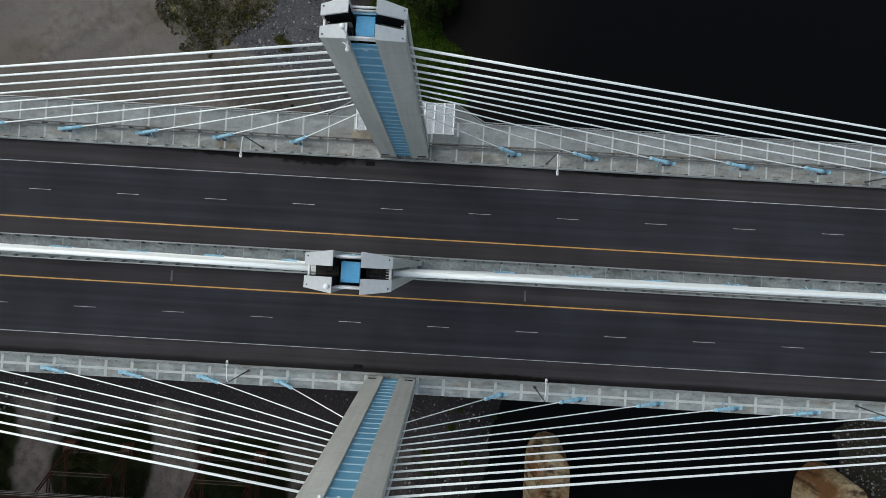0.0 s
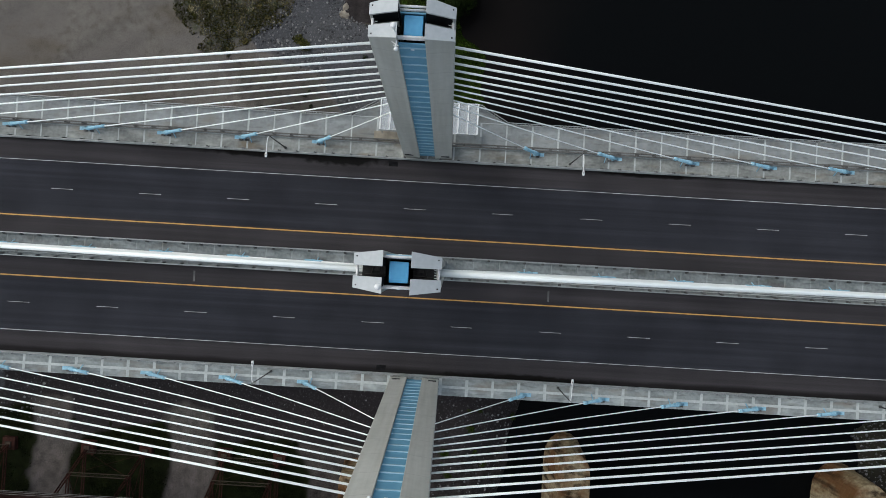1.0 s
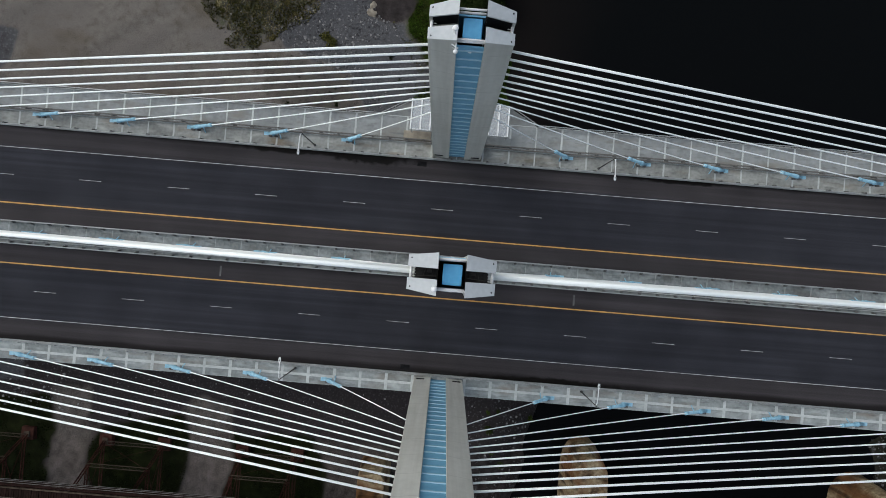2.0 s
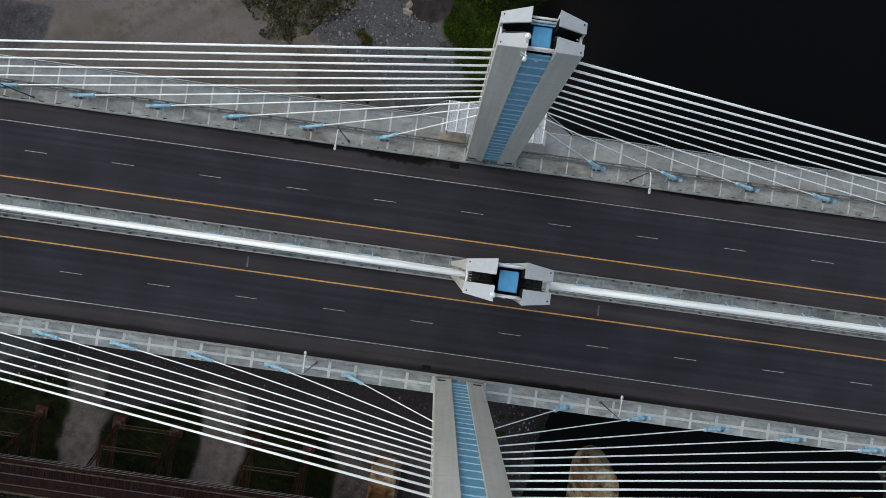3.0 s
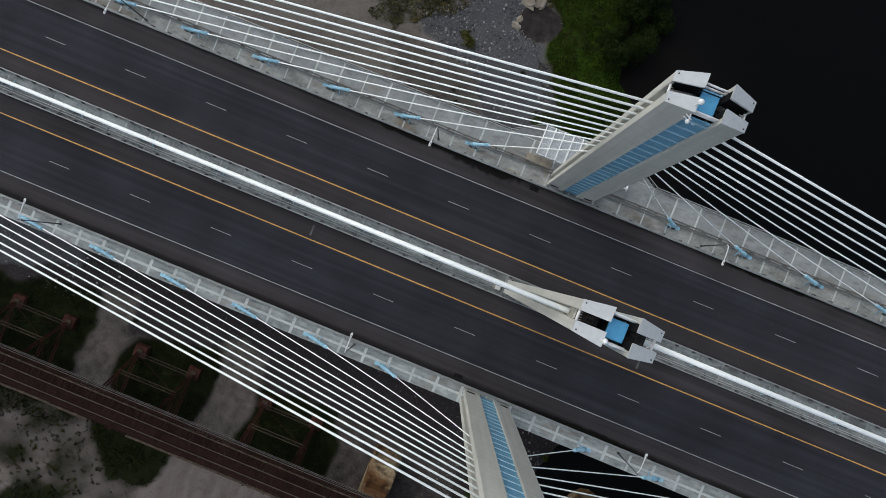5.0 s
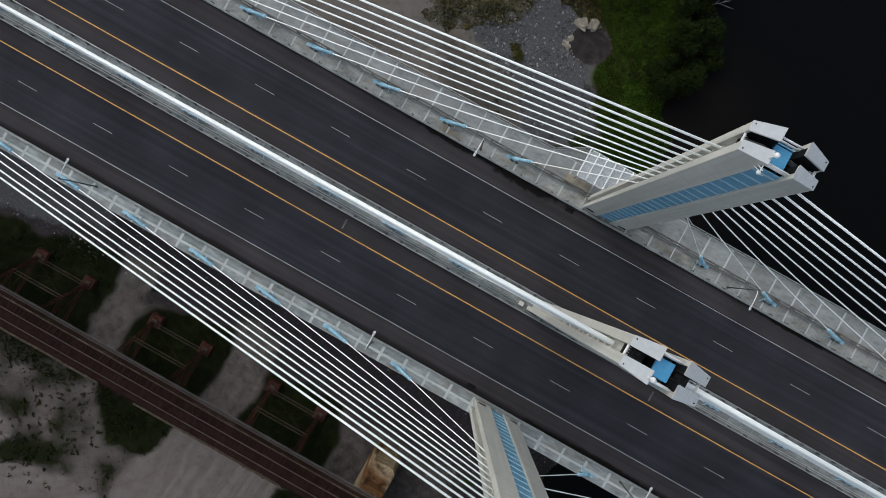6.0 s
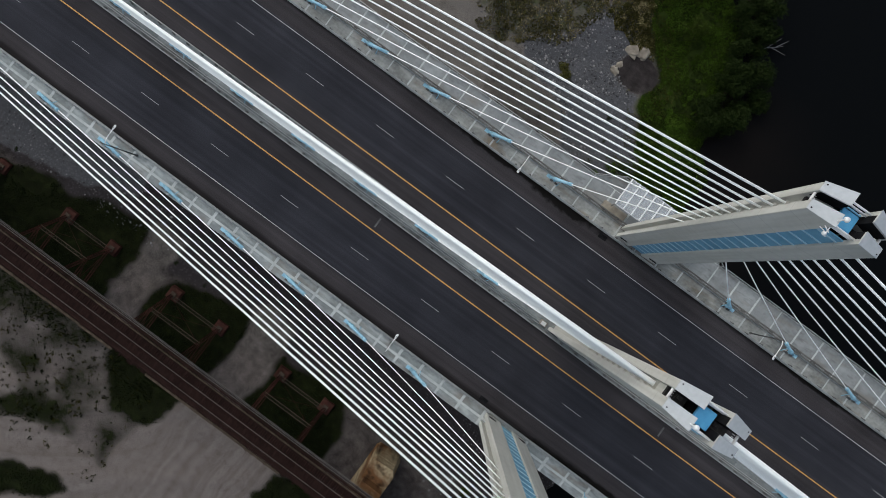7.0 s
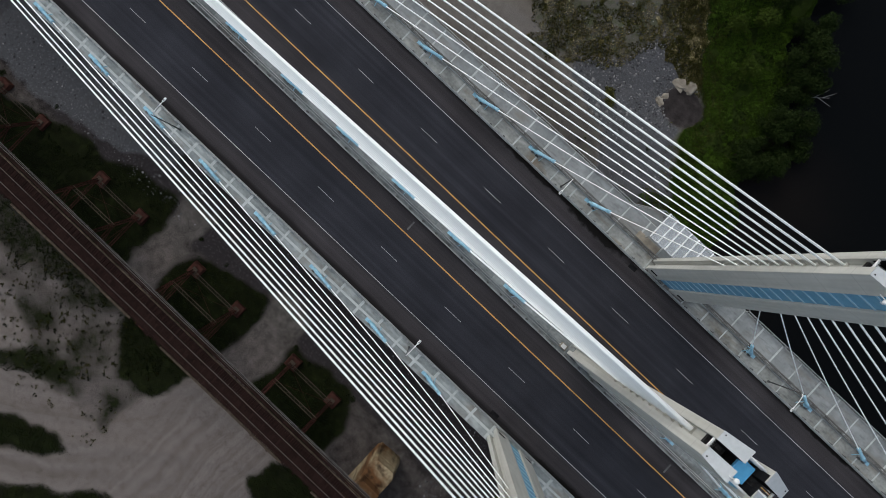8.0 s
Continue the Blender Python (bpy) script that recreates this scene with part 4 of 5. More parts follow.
canopy = base("canopy", (0, 19.85, 0), "clear plastic canopy on a white steel frame over the footway", "canopy")
for x in np.arange(-6.4, 6.5, 1.28):
    bm = bmesh.new()
    beam(bm, (x, -2.0, 2.74), (x, 2.05, 2.74), 0.17, 0.16)
    part("beam", bm, WHITE, canopy, "white steel beam")
for y in (-1.95, 2.0):
    bm = bmesh.new()
    beam(bm, (-6.4, y, 2.6), (6.4, y, 2.6), 0.1, 0.12)
    part("purlin", bm, WHITE, canopy)
    for x in (-6.3, -2.1, 2.1, 6.3):
        bm = bmesh.new()
        beam(bm, (x, y, 0.1), (x, y, 2.45), 0.1, 0.1)
        part("post", bm, STEEL, canopy)
for x in np.arange(-6.4, 6.3, 1.28):
    bm = bmesh.new()
    box(bm, x + 0.09, x + 1.19, -2.05, 2.1, 2.68, 2.70)
    part("sheet", bm, SHEET, canopy, "clear plastic roof sheet")

# railing along the outer edge of the footway, following the bay
rim = [(WEST + 1, 19.98), (-10.6, 19.98), (-6.9, 22.15), (6.9, 22.15), (10.6, 19.98), (EAST - 1, 19.98)]
railing = base("railing", (0, 0, 0), "light grey steel railing with upright bars along the footway", "railing")
bars = bmesh.new()
for (xa, ya), (xb, yb) in zip(rim, rim[1:]):
    for z, w in ((1.4, 0.09), (0.25, 0.05)):
        bm = bmesh.new()
        beam(bm, (xa, ya, z), (xb, yb, z), w, 0.06)
        part("rail", bm, STEEL, railing, "grey steel rail")
    length = math.hypot(xb - xa, yb - ya)
    n = max(1, round(length / 2.34))
    for i in range(n):
        t = i / n
        bm = bmesh.new()
        x, y = xa + (xb - xa) * t, ya + (yb - ya) * t
        beam(bm, (x, y, 0.05), (x, y, 1.4), 0.07, 0.07)
        part("post", bm, STEEL, railing)
    m = int(length / 0.15)
    for i in range(m):
        t = (i + 0.5) / m
        x, y = xa + (xb - xa) * t, ya + (yb - ya) * t
        box(bars, x - 0.011, x + 0.011, y - 0.011, y + 0.011, 0.25, 1.38)
tagged(part("infill", bars, STEEL, railing, "thin upright bars"), kind="stuff")


# ---- street lamps ----
def street_lamp(x, sign):
    ob = base("street_lamp", (x, sign * 15.15, 0.07), "grey street lamp with a short arm over the road", "street lamp", "street lamps")
    bm = bmesh.new()
    tube(bm, (0, 0, 0), (0, 0, 8.15), 0.09, 10, 0.06)
    part("pole", bm, POST, ob, "dull grey steel pole", True)
    bm = bmesh.new()
    tube(bm, (0, 0, 0), (0, 0, 0.35), 0.19, 10, 0.13)
    part("foot", bm, POST, ob, "dull bolted foot")
    bm = bmesh.new()
    pts = [Vector((0, 0, 7.6)), Vector((0, -sign * 0.35, 8.05)), Vector((0, -sign * 1.0, 8.25)), Vector((0, -sign * 2.2, 8.32))]
    for a, b in zip(pts, pts[1:]):
        tube(bm, a, b, 0.06, 8)
    part("arm", bm, WHITE, ob, "pale curved arm", True)
    bm = bmesh.new()
    rings = []
    for t, w, h in ((0.0, 0.06, 0.05), (0.12, 0.12, 0.08), (0.4, 0.16, 0.1), (0.64, 0.14, 0.07), (0.7, 0.09, 0.04)):
        y = -sign * (2.1 + t)
        rings.append([(w * math.cos(a), y, 8.33 + h * math.sin(a)) for a in (2 * math.pi * i / 10 for i in range(10))])
    loft(bm, rings)
    head = part("lamp_head", bm, WHITE, ob, "pale lamp head", True)
    bm = bmesh.new()
    box(bm, -0.07, 0.07, -sign * 2.45 - 0.09, -sign * 2.45 + 0.09, 8.42, 8.48)
    part("sensor", bm, STEEL, head, "small grey light sensor")


for x in (-106.1, -62.75, -19.35, 19.35, 62.75, 106.1):
    for sign in (-1, 1):
        street_lamp(x, sign)

# ---- railway viaduct beside the bridge ----
RAIL_Z = -5.0
RY = -38.35
X0, X1 = -118.0, 100.0
via = base("railway_viaduct", (0, RY, RAIL_Z), "old single-track railway viaduct with dark timber sleepers", "viaduct")
bm = bmesh.new()
box(bm, -0.155, 0.155, -2.15, 2.05, -0.32, -0.14)
sleeper = mesh_of("sleeper", bm, TIMBER)
extra = bmesh.new()
count = 0
x = X0
while x < X1:
    if -84 < x < 10 and count < 290:
        piece("sleeper", sleeper, via, (x + random.uniform(-0.03, 0.03), random.choice((-0.3, -0.15, 0, 0, 0, 0, 0)) + random.uniform(-0.2, 0.12), random.uniform(-0.01, 0.01)))
        count += 1
    else:
        box(extra, x - 0.12, x + 0.12, -2.15, 2.05, -0.32, -0.14)
    x += 0.36 if -84 < x < 10 else 0.5
tagged(part("sleepers_beyond", extra, TIMBER, via, "dark timber sleepers"), kind="stuff")
for y in (-1.12, 0.38):
    bm = bmesh.new()
    box(bm, X0, X1, y - 0.05, y + 0.05, -0.14, -0.12)
    box(bm, X0, X1, y - 0.012, y + 0.012, -0.12, 0.0)
    box(bm, X0, X1, y - 0.03, y + 0.03, 0.0, 0.035)
    part("rail", bm, RAILSTEEL, via, "worn steel rail")
    bm = bmesh.new()
    g = (y + 0.37) * 1.2
    box(bm, X0, X1, g - 0.25, g + 0.25, -0.4, -0.33)
    box(bm, X0, X1, g - 0.02, g + 0.02, -2.2, -0.4)
    box(bm, X0, X1, g - 0.25, g + 0.25, -2.26, -2.2)
    part("girder", bm, RUST, via, "rusted plate girder")
bm = bmesh.new()
box(bm, 0.02, (X1 - X0) / 36 - 0.02, -0.16, 0.16, -0.3, -0.05)
kerb_timber = mesh_of("kerb_timber", bm, KERB_TIMBER)
bm = bmesh.new()
box(bm, 0.02, (X1 - X0) / 36 - 0.02, -0.1, 0.1, -0.13, 0.06)
guard_timber = mesh_of("guard_timber", bm, KERB_TIMBER)
for i in range(36):
    a = X0 + i * (X1 - X0) / 36
    if i % 5 != 1:
        piece("kerb_timber", kerb_timber, via, (a, -2.3 + random.uniform(-0.06, 0.06), 0))
    piece("guard_timber", guard_timber, via, (a, 1.85, 0))
bm = bmesh.new()
box(bm, X0, X1, -1.05, 0.31, -0.16, -0.137)
part("walk_board", bm, TIMBER, via, "dark boards between the rails")
for y in (-1.82, -1.54, 2.2, 2.5, 2.8):
    bm = bmesh.new()
    box(bm, X0, X1, y - 0.12, y + 0.12, -0.15 if y < 0 else -0.2, -0.11 if y < 0 else -0.15)
    part("plank", bm, TIMBER, via, "dark walkway plank")
for y, z in ((3.1, 0.55), (3.1, 0.1), (3.02, 1.0)):
    bm = bmesh.new()
    tube(bm, (X0, y, z), (X1, y, z), 0.034, 6)
    part("handrail", bm, BROWN_RAIL, via, "pale steel handrail")
bm = bmesh.new()
beam(bm, (0, 3.1, -0.4), (0, 3.03, 1.0), 0.07, 0.07)
beam(bm, (0, 1.9, -0.36), (0, 3.15, -0.3), 0.1, 0.1)
stanchion = mesh_of("handrail_post", bm, PALE_RUST)
for i in range(72):
    piece("handrail_post", stanchion, via, (X0 + 1.2 + i * 3.03, 0, 0))


def lattice(bm, a, b, wide, r=0.035):
    """Two chords with crossing lacing between them."""
    a, b = Vector(a), Vector(b)
    side = (b - a).normalized().cross(Vector((0, 0, 1))).normalized() * wide / 2
    beam(bm, a + side, b + side, r * 2.4, r * 2.4)
    beam(bm, a - side, b - side, r * 2.4, r * 2.4)
    n = int((b - a).length / wide)
    for i in range(n):
        p, q = a.lerp(b, i / n), a.lerp(b, (i + 1) / n)
        s = 1 if i % 2 else -1
        beam(bm, p + side * s, q - side * s, r, r)


def trestle(xa, xb):
    ob = base("trestle_tower", ((xa + xb) / 2, RY, -16.6), "rusted red steel trestle tower on footings under the railway", "trestle", "trestle towers")
    h = (xb - xa) / 2
    for sx in (-1, 1):
        for sy in (-1, 1):
            foot, top = Vector((sx * h, sy * 5.9, 0.9)), Vector((sx * (h - 0.3), sy * 1.3, 9.3))
            bm = bmesh.new()
            lattice(bm, foot, top, 0.42, 0.06)
            part("leg", bm, RUST, ob, "rusted steel leg")
            bm = bmesh.new()
            loft(bm, [[(sx * h - w, sy * 6.0 - w, z), (sx * h + w, sy * 6.0 - w, z), (sx * h + w, sy * 6.0 + w, z), (sx * h - w, sy * 6.0 + w, z)] for w, z in ((1.25, -1.2), (1.0, 0.75))])
            foot_ob = part("footing", bevelled(bm, 0.06), RED_STONE, ob, "rust-stained concrete footing")
            bm = bmesh.new()
            box(bm, sx * h - 0.45, sx * h + 0.45, sy * 5.9 - 0.45, sy * 5.9 + 0.45, 0.75, 0.95)
            part("shoe", bm, PALE_RUST, foot_ob, "pale steel shoe")
    for sy in (-1, 1):
        for t in (0.04, 0.52):
            y, z = sy * (5.9 - 4.6 * t), 0.9 + 8.4 * t
            bm = bmesh.new()
            lattice(bm, (-h, y, z), (h, y, z), 0.5, 0.04)
            part("strut", bm, PALE_RUST, ob, "pale laced steel strut")
        bm = bmesh.new()
        beam(bm, (-h, sy * 5.7, 1.2), (h, sy * 3.4, 5.4), 0.04, 0.04)
        beam(bm, (h, sy * 5.7, 1.2), (-h, sy * 3.4, 5.4), 0.04, 0.04)
        part("brace", bm, RUST, ob)
    for sx in (-1, 1):
        for t in (0.04, 0.52):
            y, z = 5.9 - 4.6 * t, 0.9 + 8.4 * t
            bm = bmesh.new()
            lattice(bm, (sx * h, -y, z), (sx * h, y, z), 0.4, 0.05)
            part("strut", bm, RUST, ob, "rusted laced strut")
        bm = bmesh.new()
        beam(bm, (sx * h, -5.9, 0.9), (sx * h, 3.5, 5.3), 0.07, 0.07)
        beam(bm, (sx * h, 5.9, 0.9), (sx * h, -3.5, 5.3), 0.07, 0.07)
        part("brace", bm, RUST, ob)


for xa, xb in ((-97.0, -88.0), (-74.3, -65.3), (-52.6, -43.2), (-30.5, -21.6)):
    trestle(xa, xb)


# ---- masonry piers of the railway ----
def masonry_pier(x, wide, nose, top, label, blunt=False):
    ob = base("masonry_pier", (x, RY, 0), label, "pier", "railway piers")
    courses = 12
    zb = -23.5
    for i in range(courses):
        za, zc = zb + (top - zb) * i / courses, zb + (top - zb) * (i + 1) / courses
        bm = bmesh.new()
        rings = []
        for z in (za + 0.02, zc - 0.02):
            t = (z - zb) / (top - zb)
            w = wide / 2 * (1.35 - 0.35 * t)
            tip = nose * (1.12 - 0.12 * t)
            ring = [(-w, -4.2), (w, -4.2), (w, tip - w * 1.35)]
            if blunt:
                ring = [(-w, -4.2), (w, -4.2), (w, tip - 0.9), (w - 0.7, tip), (0.3 - w, tip - 0.2), (-w, tip - 0.8)]
            else:
              ring += [(w * math.cos(a), tip - w * 1.35 + w * 1.35 * math.sin(a) ** 0.9) for a in (math.pi * k / 8 for k in range(1, 8))]
              ring += [(-w, tip - w * 1.35)]
            s = random.uniform(0.99, 1.0)
            rings.append([(px * s, py * s, z) for px, py in ring])
        loft(bm, rings)
        part("stone_course", bevelled(bm, 0.05), STONE, ob)
    bm = bmesh.new()
    box(bm, -wide * 0.42, wide * 0.42, -3.4, 3.2, top, RAIL_Z - 2.27)
    part("bearing_block", bevelled(bm, 0.06), STONE, ob, "stained bearing block")


masonry_pier(-8.8, 4.1, 6.4, -9.5, "tan stained masonry pier on the bank under the railway", True)
masonry_pier(25.0, 5.2, 10.9, -12.0, "tan stained masonry pier with a rounded nose in the river")
masonry_pier(71.0, 6.4, 8.8, -12.0, "tan stained masonry pier with a rounded nose in the river")


# ---- vegetation and stones ----
def clump(bm, rng, c, r, leaves, size, flat=0.7):
    """Small leaf blades scattered through a ball round c."""
    for _ in range(leaves):
        d = Vector((rng.gauss(0, 1), rng.gauss(0, 1), rng.gauss(0, flat))).normalized() * r * rng.uniform(0.35, 1.0) ** 0.6
        p = c + d
        u = Vector((rng.uniform(-1, 1), rng.uniform(-1, 1), rng.uniform(-0.5, 0.5))).normalized()
        v = u.cross(d if d.length > 0.01 else Vector((0, 0, 1)))
        v = v.normalized() if v.length > 1e-4 else u.orthogonal()
        s = size * rng.uniform(0.6, 1.4)
        bm.faces.new([bm.verts.new(p + u * s), bm.verts.new(p + v * s * 0.5), bm.verts.new(p - u * s), bm.verts.new(p - v * s * 0.5)])


def tree_meshes(seed, tall, wide, lobes, mat):
    rng = random.Random(seed)
    bm = bmesh.new()
    tube(bm, (0, 0, -0.4), (0.1, 0, tall * 0.55), 0.16, 8, 0.08)
    tube(bm, (0.1, 0, tall * 0.53), (0.0, 0.2, tall * 0.9), 0.08, 6, 0.03)
    tips = []
    for i in range(lobes):
        a = 2.4 * i + rng.uniform(-0.4, 0.4)
        h = tall * rng.uniform(0.35, 0.95)
        rad = wide * rng.uniform(0.25, 0.95) * (1.15 - 0.75 * h / tall)
        tip = Vector((rad * math.cos(a), rad * math.sin(a), h))
        tube(bm, (0.08, 0, h * 0.62), tip, 0.05, 5, 0.015)
        tips.append(tip)
    trunk = mesh_of("trunk", bm, BARK)
    bm = bmesh.new()
    for tip in tips:
        clump(bm, rng, tip, wide * rng.uniform(0.22, 0.42), 85, 0.17)
    me = bpy.data.meshes.new("crown")
    bm.to_mesh(me)
    bm.free()
    me.materials.append(mat)
    return trunk, me


rng = random.Random(5)
KINDS = [tree_meshes(i, 5.5 + i * 0.6, 2.7 + 0.25 * i, 30 + 3 * i, LEAF) for i in range(4)]
SPOTS = [(-0.5, 44), (1.5, 50), (5, 46), (-2, 59.5), (1, 61), (-4, 66), (1.5, 42), (3.5, 44.5), (0.5, 47), (4.5, 48.5), (0, 51.5), (3.5, 54), (-1.5, 56), (1.5, 58.5), (-4.5, 61.5), (-1.5, 64), (-7, 67), (-4.5, 70), (-10, 73), (-7, 77), (6.5, 51.5), (-12, 68)]
FRESH = [tree_meshes(30 + i, 4.6 + i * 0.5, 2.9 + 0.2 * i, 30, LEAF_MID) for i in range(2)]
FRESH_SPOTS = [(-15.5, 59.5), (-12.5, 63.5), (-17.5, 66.5), (-9.0, 55.5), (-14.5, 70.0)]
for i, (x, y) in enumerate(SPOTS + FRESH_SPOTS):
    fresh = i >= len(SPOTS)
    trunk, crown = FRESH[i % 2] if fresh else KINDS[i % 4]
    ob = new("tree")
    tagged(ob, "mid green leafy tree among weeds on the bank" if fresh else "dark green leafy tree on the river bank", "tree", "trees on the bank")
    for name, data in (("trunk", trunk), ("crown", crown)):
        p = new(name, data)
        p.parent = ob
    s = rng.uniform(0.7, 1.05)
    ob.matrix_basis = Matrix.Translation((x, y, ground_z(x, y))) @ Matrix.Rotation(rng.uniform(0, 6.3), 4, "Z") @ Matrix.Diagonal((s, s, s, 1))


def bush_mesh(name, seed, wide, mat, leaves=60):
    r2 = random.Random(seed)
    bm = bmesh.new()
    for i in range(7):
        a = 2.4 * i
        c = Vector((wide * 0.55 * math.cos(a) * r2.uniform(0.3, 1), wide * 0.55 * math.sin(a) * r2.uniform(0.3, 1), wide * r2.uniform(0.15, 0.5)))
        clump(bm, r2, c, wide * 0.38, leaves, 0.11)
    me = bpy.data.meshes.new(name)
    bm.to_mesh(me)
    bm.free()
    me.materials.append(mat)
    return me


DRY = [bush_mesh("bush", 10 + i, 1.0, OLIVE if i % 2 else SCRUB) for i in range(3)]
SPARSE = [bush_mesh("bush", 40 + i, 1.0, GRASS, 40) for i in range(3)]
LUSH = [bush_mesh("bush", 20 + i, 1.3, LEAF_BRIGHT if i else LEAF_MID) for i in range(3)]


def scatter(meshes, label, group, n, area, low, high, seed):
    r3 = random.Random(seed)
    done = 0
    tries = 0
    while done < n and tries < n * 40:
        tries += 1
        x, y = r3.uniform(area[0], area[1]), r3.uniform(area[2], area[3])
        if math.hypot(x + 12.3, y - 43.7) < 4.0:
            continue
        if any(inside(np.array([x]), np.array([y]), poly)[0] for poly in PATHS_S):
            continue
        if len(area) > 4 and not inside(np.array([x]), np.array([y]), area[4])[0]:
            continue
        z = ground_z(x, y)
        if z < WATER_Z + 0.05:
            continue
        ob = new("bush", meshes[r3.randrange(len(meshes))])
        s = r3.uniform(low, high)
        ob.matrix_basis = Matrix.Translation((x, y, z - 0.08)) @ Matrix.Rotation(r3.uniform(0, 6.3), 4, "Z") @ Matrix.Diagonal((s, s, s * r3.uniform(0.6, 1), 1))
        tagged(ob, label, "bush", group)
        done += 1


scatter(LUSH, "fresh green bush on the river bank", "green bushes", 55, (-20, 4, 24, 68, GREEN_N), 0.3, 0.75, 1)
scatter(DRY, "low dry scrub bush on gravel", "scrub bushes", 70, (-45, -14, 33, 72, SCRUB_N), 0.35, 0.9, 2)
scatter(SPARSE, "small dark bush on pale sand", "bushes on the sand", 110, (-86, -46, -63, -43), 0.10, 0.42, 3)
scatter(SPARSE, "low bush beside the gravel", "scrub bushes", 12, (-36, -8, 21, 36), 0.3, 0.8, 4)
scatter(SPARSE, "dark bush at the foot of a trestle", "bushes by the railway", 30, (-100, -14, -42, -28), 0.3, 0.9, 6)
scatter(LUSH[:1], "dark bush on the bank beneath the bridge", "bushes on the bank", 18, (4, 16, -44, -20), 0.4, 0.9, 7)


scatter([DRY[1]], "broad olive bush on grey gravel", "scrub bushes", 2, (-23.8, -21.8, 35.0, 36.6), 1.3, 1.8, 8)


def tufts(name, label, mat, n, seed, polys, size, box_area, gaps=0.42):
    """Blades of grass and weed, too many to count."""
    r4 = np.random.RandomState(seed)
    px = r4.uniform(box_area[0], box_area[1], n * 3)
    py = r4.uniform(box_area[2], box_area[3], n * 3)
    ok = np.zeros(px.shape, bool)
    for poly in polys:
        ok |= inside(px + 3.6 * (lumps(px, py, 4.0, 7) - 0.5), py + 3.6 * (lumps(px, py, 4.0, 19) - 0.5), poly)
    for poly in PATHS_S:
        ok &= ~inside(px, py, poly)
    ok &= lumps(px, py, 2.6, seed) > gaps
    ok &= np.hypot(px + 12.3, py - 43.7) > 3.4
    pz = height(px, py)
    ok &= pz > WATER_Z
    px, py, pz = px[ok][:n], py[ok][:n], pz[ok][:n]
    m = len(px)
    a = r4.uniform(0, 2 * np.pi, m)
    s = size * r4.uniform(0.5, 1.5, m)
    lean = r4.uniform(-0.7, 0.7, (m, 2)) * s[:, None]
    v = np.zeros((m, 3, 3))
    v[:, 0] = np.stack([px - np.cos(a) * s * 0.45, py - np.sin(a) * s * 0.45, pz - 0.02], -1)
    v[:, 1] = np.stack([px + np.cos(a) * s * 0.45, py + np.sin(a) * s * 0.45, pz - 0.02], -1)
    v[:, 2] = np.stack([px + lean[:, 0], py + lean[:, 1], pz + s * 0.8], -1)
    me = bpy.data.meshes.new(name)
    me.from_pydata(v.reshape(-1, 3).tolist(), [], np.arange(3 * m).reshape(-1, 3).tolist())
    me.materials.append(mat)
    tagged(new(name, me), label, "grass", kind="stuff")


tufts("grass", "dark grass round the railway footings", GRASS, 80000, 11, [*GRASS_S, TRIANGLE_S, STRIP_S, ISLAND_S, CORNER_S, VERGE_S, BOTTOM_S], 0.19, (-105, 5, -88, -24))
tufts("weeds", "fresh green weeds on the river bank", LEAF_BRIGHT, 78000, 12, [GREEN_N], 0.21, (-26, 14, 18, 80), 0.36)
# dark blades mixed in: their colour gives the weeds shadowed patches
tufts("shade_weeds", "dark blades standing in for shadow among the bank's weeds", GRASS, 26000, 14, [GREEN_N], 0.22, (-26, 14, 18, 80), 0.5)
tufts("edge_weeds", "olive weeds where gravel meets the green bank", OLIVE, 22000, 17, [EDGE_N], 0.2, (-26, 4, 18, 76), 0.42)
tufts("dry_weeds", "dry flowering weeds on the gravel", SCRUB, 34000, 13, [SCRUB_N], 0.24, (-50, -8, 18, 76), 0.46)
tufts("dry_weeds", "dry flowering weeds at the edge of the green bank", SCRUB, 9000, 16, [DRY_EDGE_N], 0.24, (-28, -11, 45, 62), 0.36)
tufts("scrub_weeds", "olive green weeds at the edge of the green bank", OLIVE, 9000, 17, [DRY_EDGE_N], 0.28, (-28, -11, 45, 62), 0.36)
tufts("scrub_weeds", "olive green weeds in the scrub", OLIVE, 26000, 15, [SCRUB_N], 0.28, (-50, -8, 18, 76), 0.5)


def weed_clumps(name, label, mat, n, seed, area):
    """Small round weeds dotted over the sand, each a fan of blades."""
    r7 = random.Random(seed)
    verts, faces = [], []
    for _ in range(n):
        x, y = r7.uniform(area[0], area[1]), r7.uniform(area[2], area[3])
        if float(lumps(x, y, 6.0, 71)) < r7.uniform(0.25, 0.6):
            continue
        z, r = ground_z(x, y), r7.uniform(0.12, 0.5) * r7.uniform(0.5, 1.0)
        for _ in range(16):
            a, d = r7.uniform(0, 6.3), r * r7.random() ** 0.6
            u = r7.uniform(0, 6.3)
            w, h = r * 0.28, r * r7.uniform(0.3, 0.8)
            px, py = x + d * math.cos(a), y + d * math.sin(a)
            k = len(verts)
            verts += [(px - w * math.cos(u), py - w * math.sin(u), z - 0.02), (px + w * math.cos(u), py + w * math.sin(u), z - 0.02), (px + 0.7 * w * math.sin(u), py - 0.7 * w * math.cos(u), z + h)]
            faces.append((k, k + 1, k + 2))
    me = bpy.data.meshes.new(name)
    me.from_pydata(verts, [], faces)
    me.materials.append(mat)
    tagged(new(name, me), label, "weeds", kind="stuff")


weed_clumps("sand_weeds", "small dark weeds dotted over pale sand", GRASS, 500, 72, (-92, -45, -66, -42))
weed_clumps("sand_weeds", "small olive weeds dotted over pale sand", OLIVE, 1200, 73, (-92, -45, -66, -42))


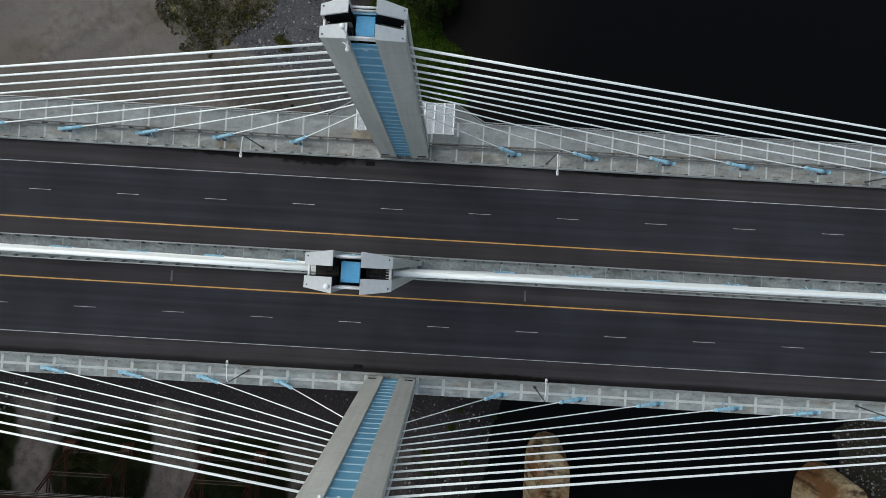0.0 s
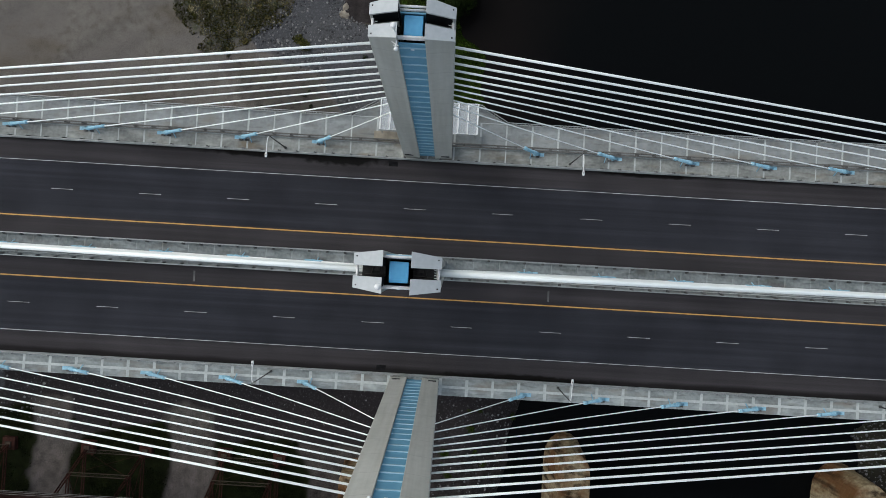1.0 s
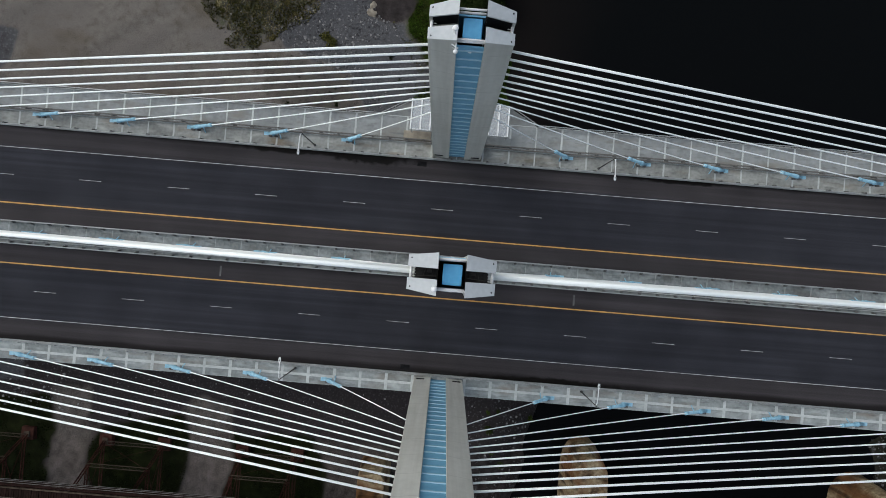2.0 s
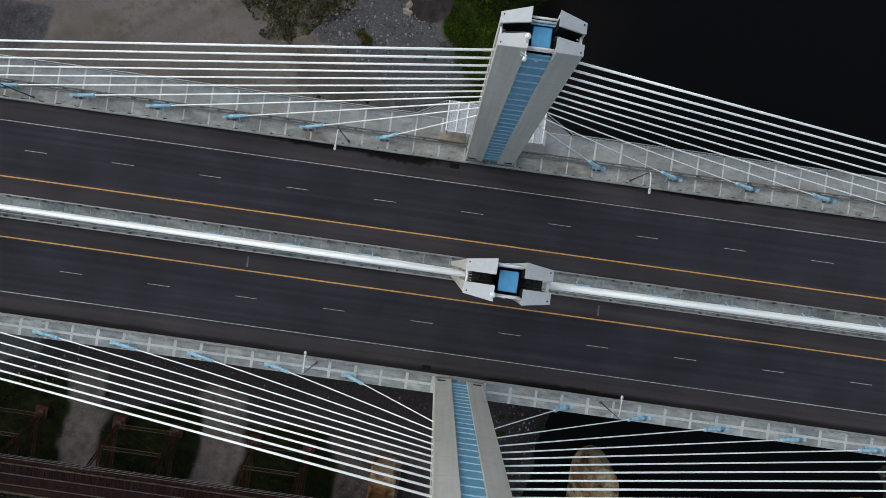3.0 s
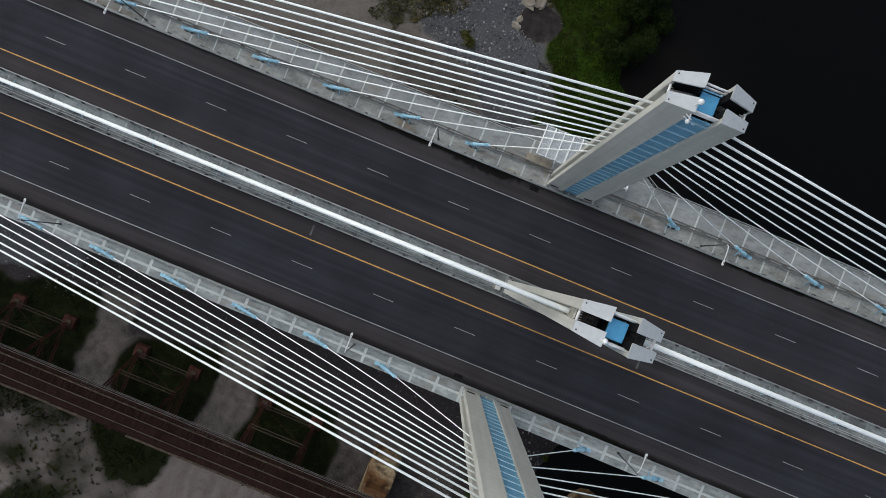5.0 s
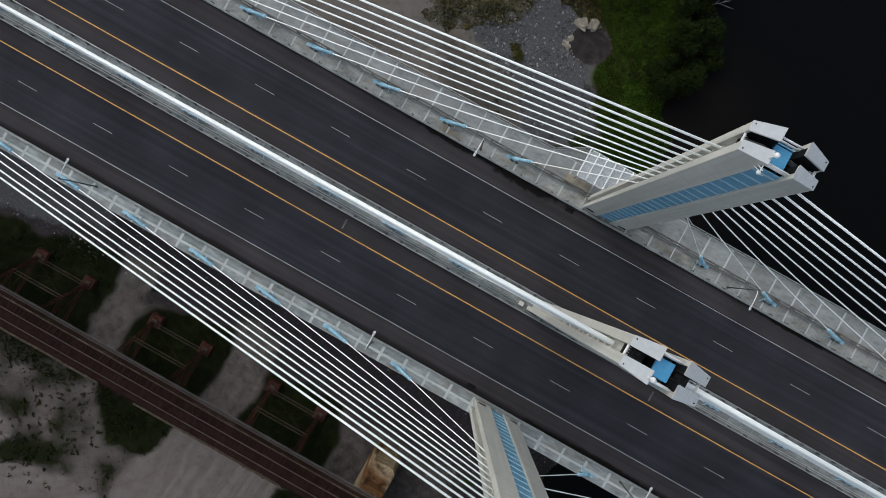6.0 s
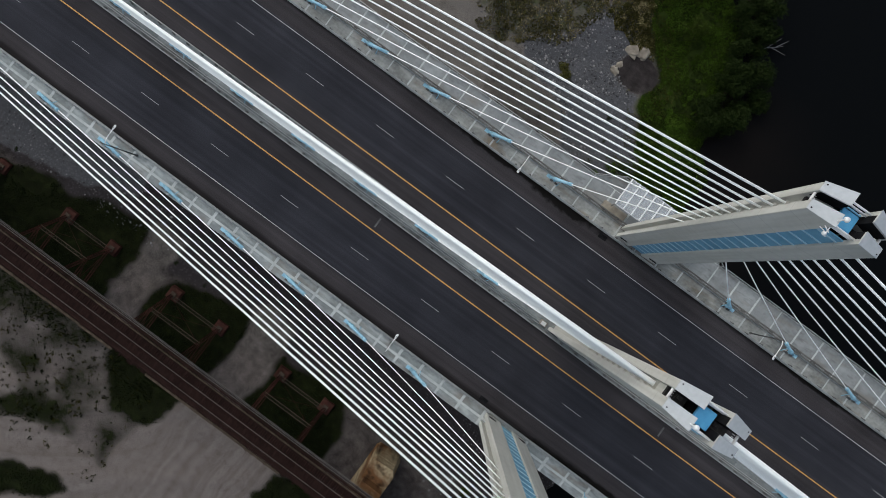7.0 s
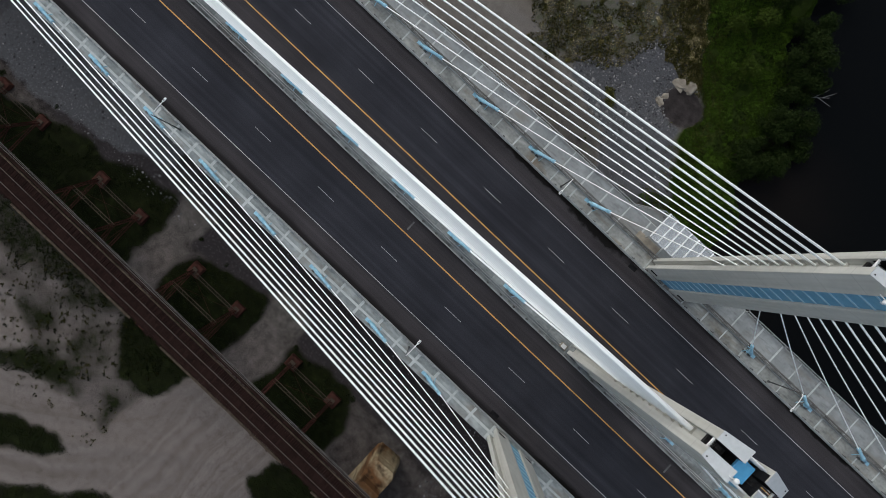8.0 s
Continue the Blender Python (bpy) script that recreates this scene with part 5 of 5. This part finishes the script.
def stones(name, label, n, seed, area, low, high, poly=None, drift=0.0):
    """Loose broken stone, too many to count."""
    r5 = random.Random(seed)
    verts, faces = [], []
    done = 0
    for _ in range(n * 30):
        if done >= n:
            break
        x, y = r5.uniform(area[0], area[1]), r5.uniform(area[2], area[3])
        if poly and not inside(np.array([x]), np.array([y]), poly)[0]:
            continue
        if drift and float(lumps(x, y, 5.0, 50)) < drift + r5.uniform(-0.12, 0.06):
            continue
        z = ground_z(x, y)
        if math.hypot(x + 12.3, y - 43.7) < 3.5:
            continue
        if z < WATER_Z - 0.25:
            continue
        s = low * (high / low) ** (r5.random() ** 2.2)
        k = len(verts)
        for dz, rad in ((-0.4, 0.75), (0.25, 1.0)):
            t0 = r5.uniform(0, 6.3)
            for j in range(5):
                a = t0 + 2 * math.pi * j / 5
                q = rad * r5.uniform(0.7, 1.15)
                verts.append((x + s * q * math.cos(a), y + s * q * math.sin(a), z + s * dz + s * r5.uniform(-0.1, 0.1)))
        verts.append((x, y, z + s * r5.uniform(0.45, 0.75)))
        for j in range(5):
            faces.append((k + j, k + (j + 1) % 5, k + 5 + (j + 1) % 5, k + 5 + j))
            faces.append((k + 5 + j, k + 5 + (j + 1) % 5, k + 10))
        done += 1
    me = bpy.data.meshes.new(name)
    me.from_pydata(verts, [], faces)
    me.materials.append(RIPRAP)
    tagged(new(name, me), label, "stones", kind="stuff")


def build_riprap(nt, b):
    geo = nt.nodes.new("ShaderNodeNewGeometry")
    col = ramp(nt, geo.outputs["Random Per Island"], (0.0, (0.035, 0.035, 0.037)), (0.7, (0.095, 0.094, 0.097)), (1.0, (0.24, 0.238, 0.232)))
    nt.links.new(col, b.inputs["Base Color"])
    b.inputs["Roughness"].default_value = 0.9
    b.inputs["Specular IOR Level"].default_value = 0.1
    bump(nt, b, noise_tex(nt, 5, 5), 0.4, 0.05)


RIPRAP = material("broken_stone", build_riprap)
stones("riprap", "pale broken stone on the gravel bank", 2600, 31, (-32, -3, 22, 62), 0.06, 0.28, GRAVEL_N, 0.52)
stones("riprap", "grey broken stone along the bank", 1900, 32, (-2, 19, -42, -14), 0.05, 0.26)
stones("riprap", "scattered broken stone under the bridge", 2000, 33, (-105, 2, -27.5, -14), 0.04, 0.17)
stones("riprap", "pale larger stone scattered under the bridge", 1500, 36, (-105, -60, -29, -14), 0.06, 0.28)
stones("riprap", "pale broken stone on the far bank", 2200, 34, (70, 92, -40, -16), 0.08, 0.32)
stones("riprap", "small loose stone in the scrub", 1500, 35, (-44, -14, 33, 70), 0.05, 0.2, SCRUB_N)

# boulders round the muddy hollow
for i, (x, y, s) in enumerate(((-15.4, 46.2, 1.7), (-13.7, 47.1, 1.7), (-16.1, 41.4, 1.2), (-16.0, 42.9, 0.9))):
    r6 = random.Random(60 + i)
    bm = bmesh.new()
    bmesh.ops.create_icosphere(bm, subdivisions=2, radius=1.0)
    for v in bm.verts:
        v.co *= 0.8 + 0.6 * noise.noise(v.co * 1.6 + Vector((i * 3.1, 0, 0)))
        v.co.z *= 0.22
    ob = thing("boulder", bm, STAINED, "flat pale tan boulder at the edge of a muddy hollow", "boulder", "boulders")
    ob.matrix_basis = Matrix.Translation((x, y, ground_z(x, y) + 0.1)) @ Matrix.Rotation(i * 1.3, 4, "Z") @ Matrix.Diagonal((s, s * 0.7, s, 1))

# bleached dead branches lying over the water
for x, y, turn, big in ((2.9, 60.6, 35, 1.5), (-1.2, 67.8, 10, 0.8)):
    bm = bmesh.new()
    tube(bm, (-1.6, 0, 0), (1.8, 0.3, 0.5), 0.07, 6, 0.03)
    for a, b in (((0.0, 0.15, 0.25), (1.6, 1.2, 0.6)), ((0.5, 0.2, 0.3), (2.0, -0.7, 0.5)), ((1.0, 0.25, 0.4), (2.4, 0.9, 0.7))):
        tube(bm, a, b, 0.045, 5, 0.015)
    ob = thing("dead_branch", bm, DEADWOOD, "bleached dead branch over the dark water", "branch", "dead branches")
    ob.matrix_basis = Matrix.Translation((x, y, WATER_Z + 0.35)) @ Matrix.Rotation(radians(turn), 4, "Z") @ Matrix.Diagonal((big, big, 1, 1))
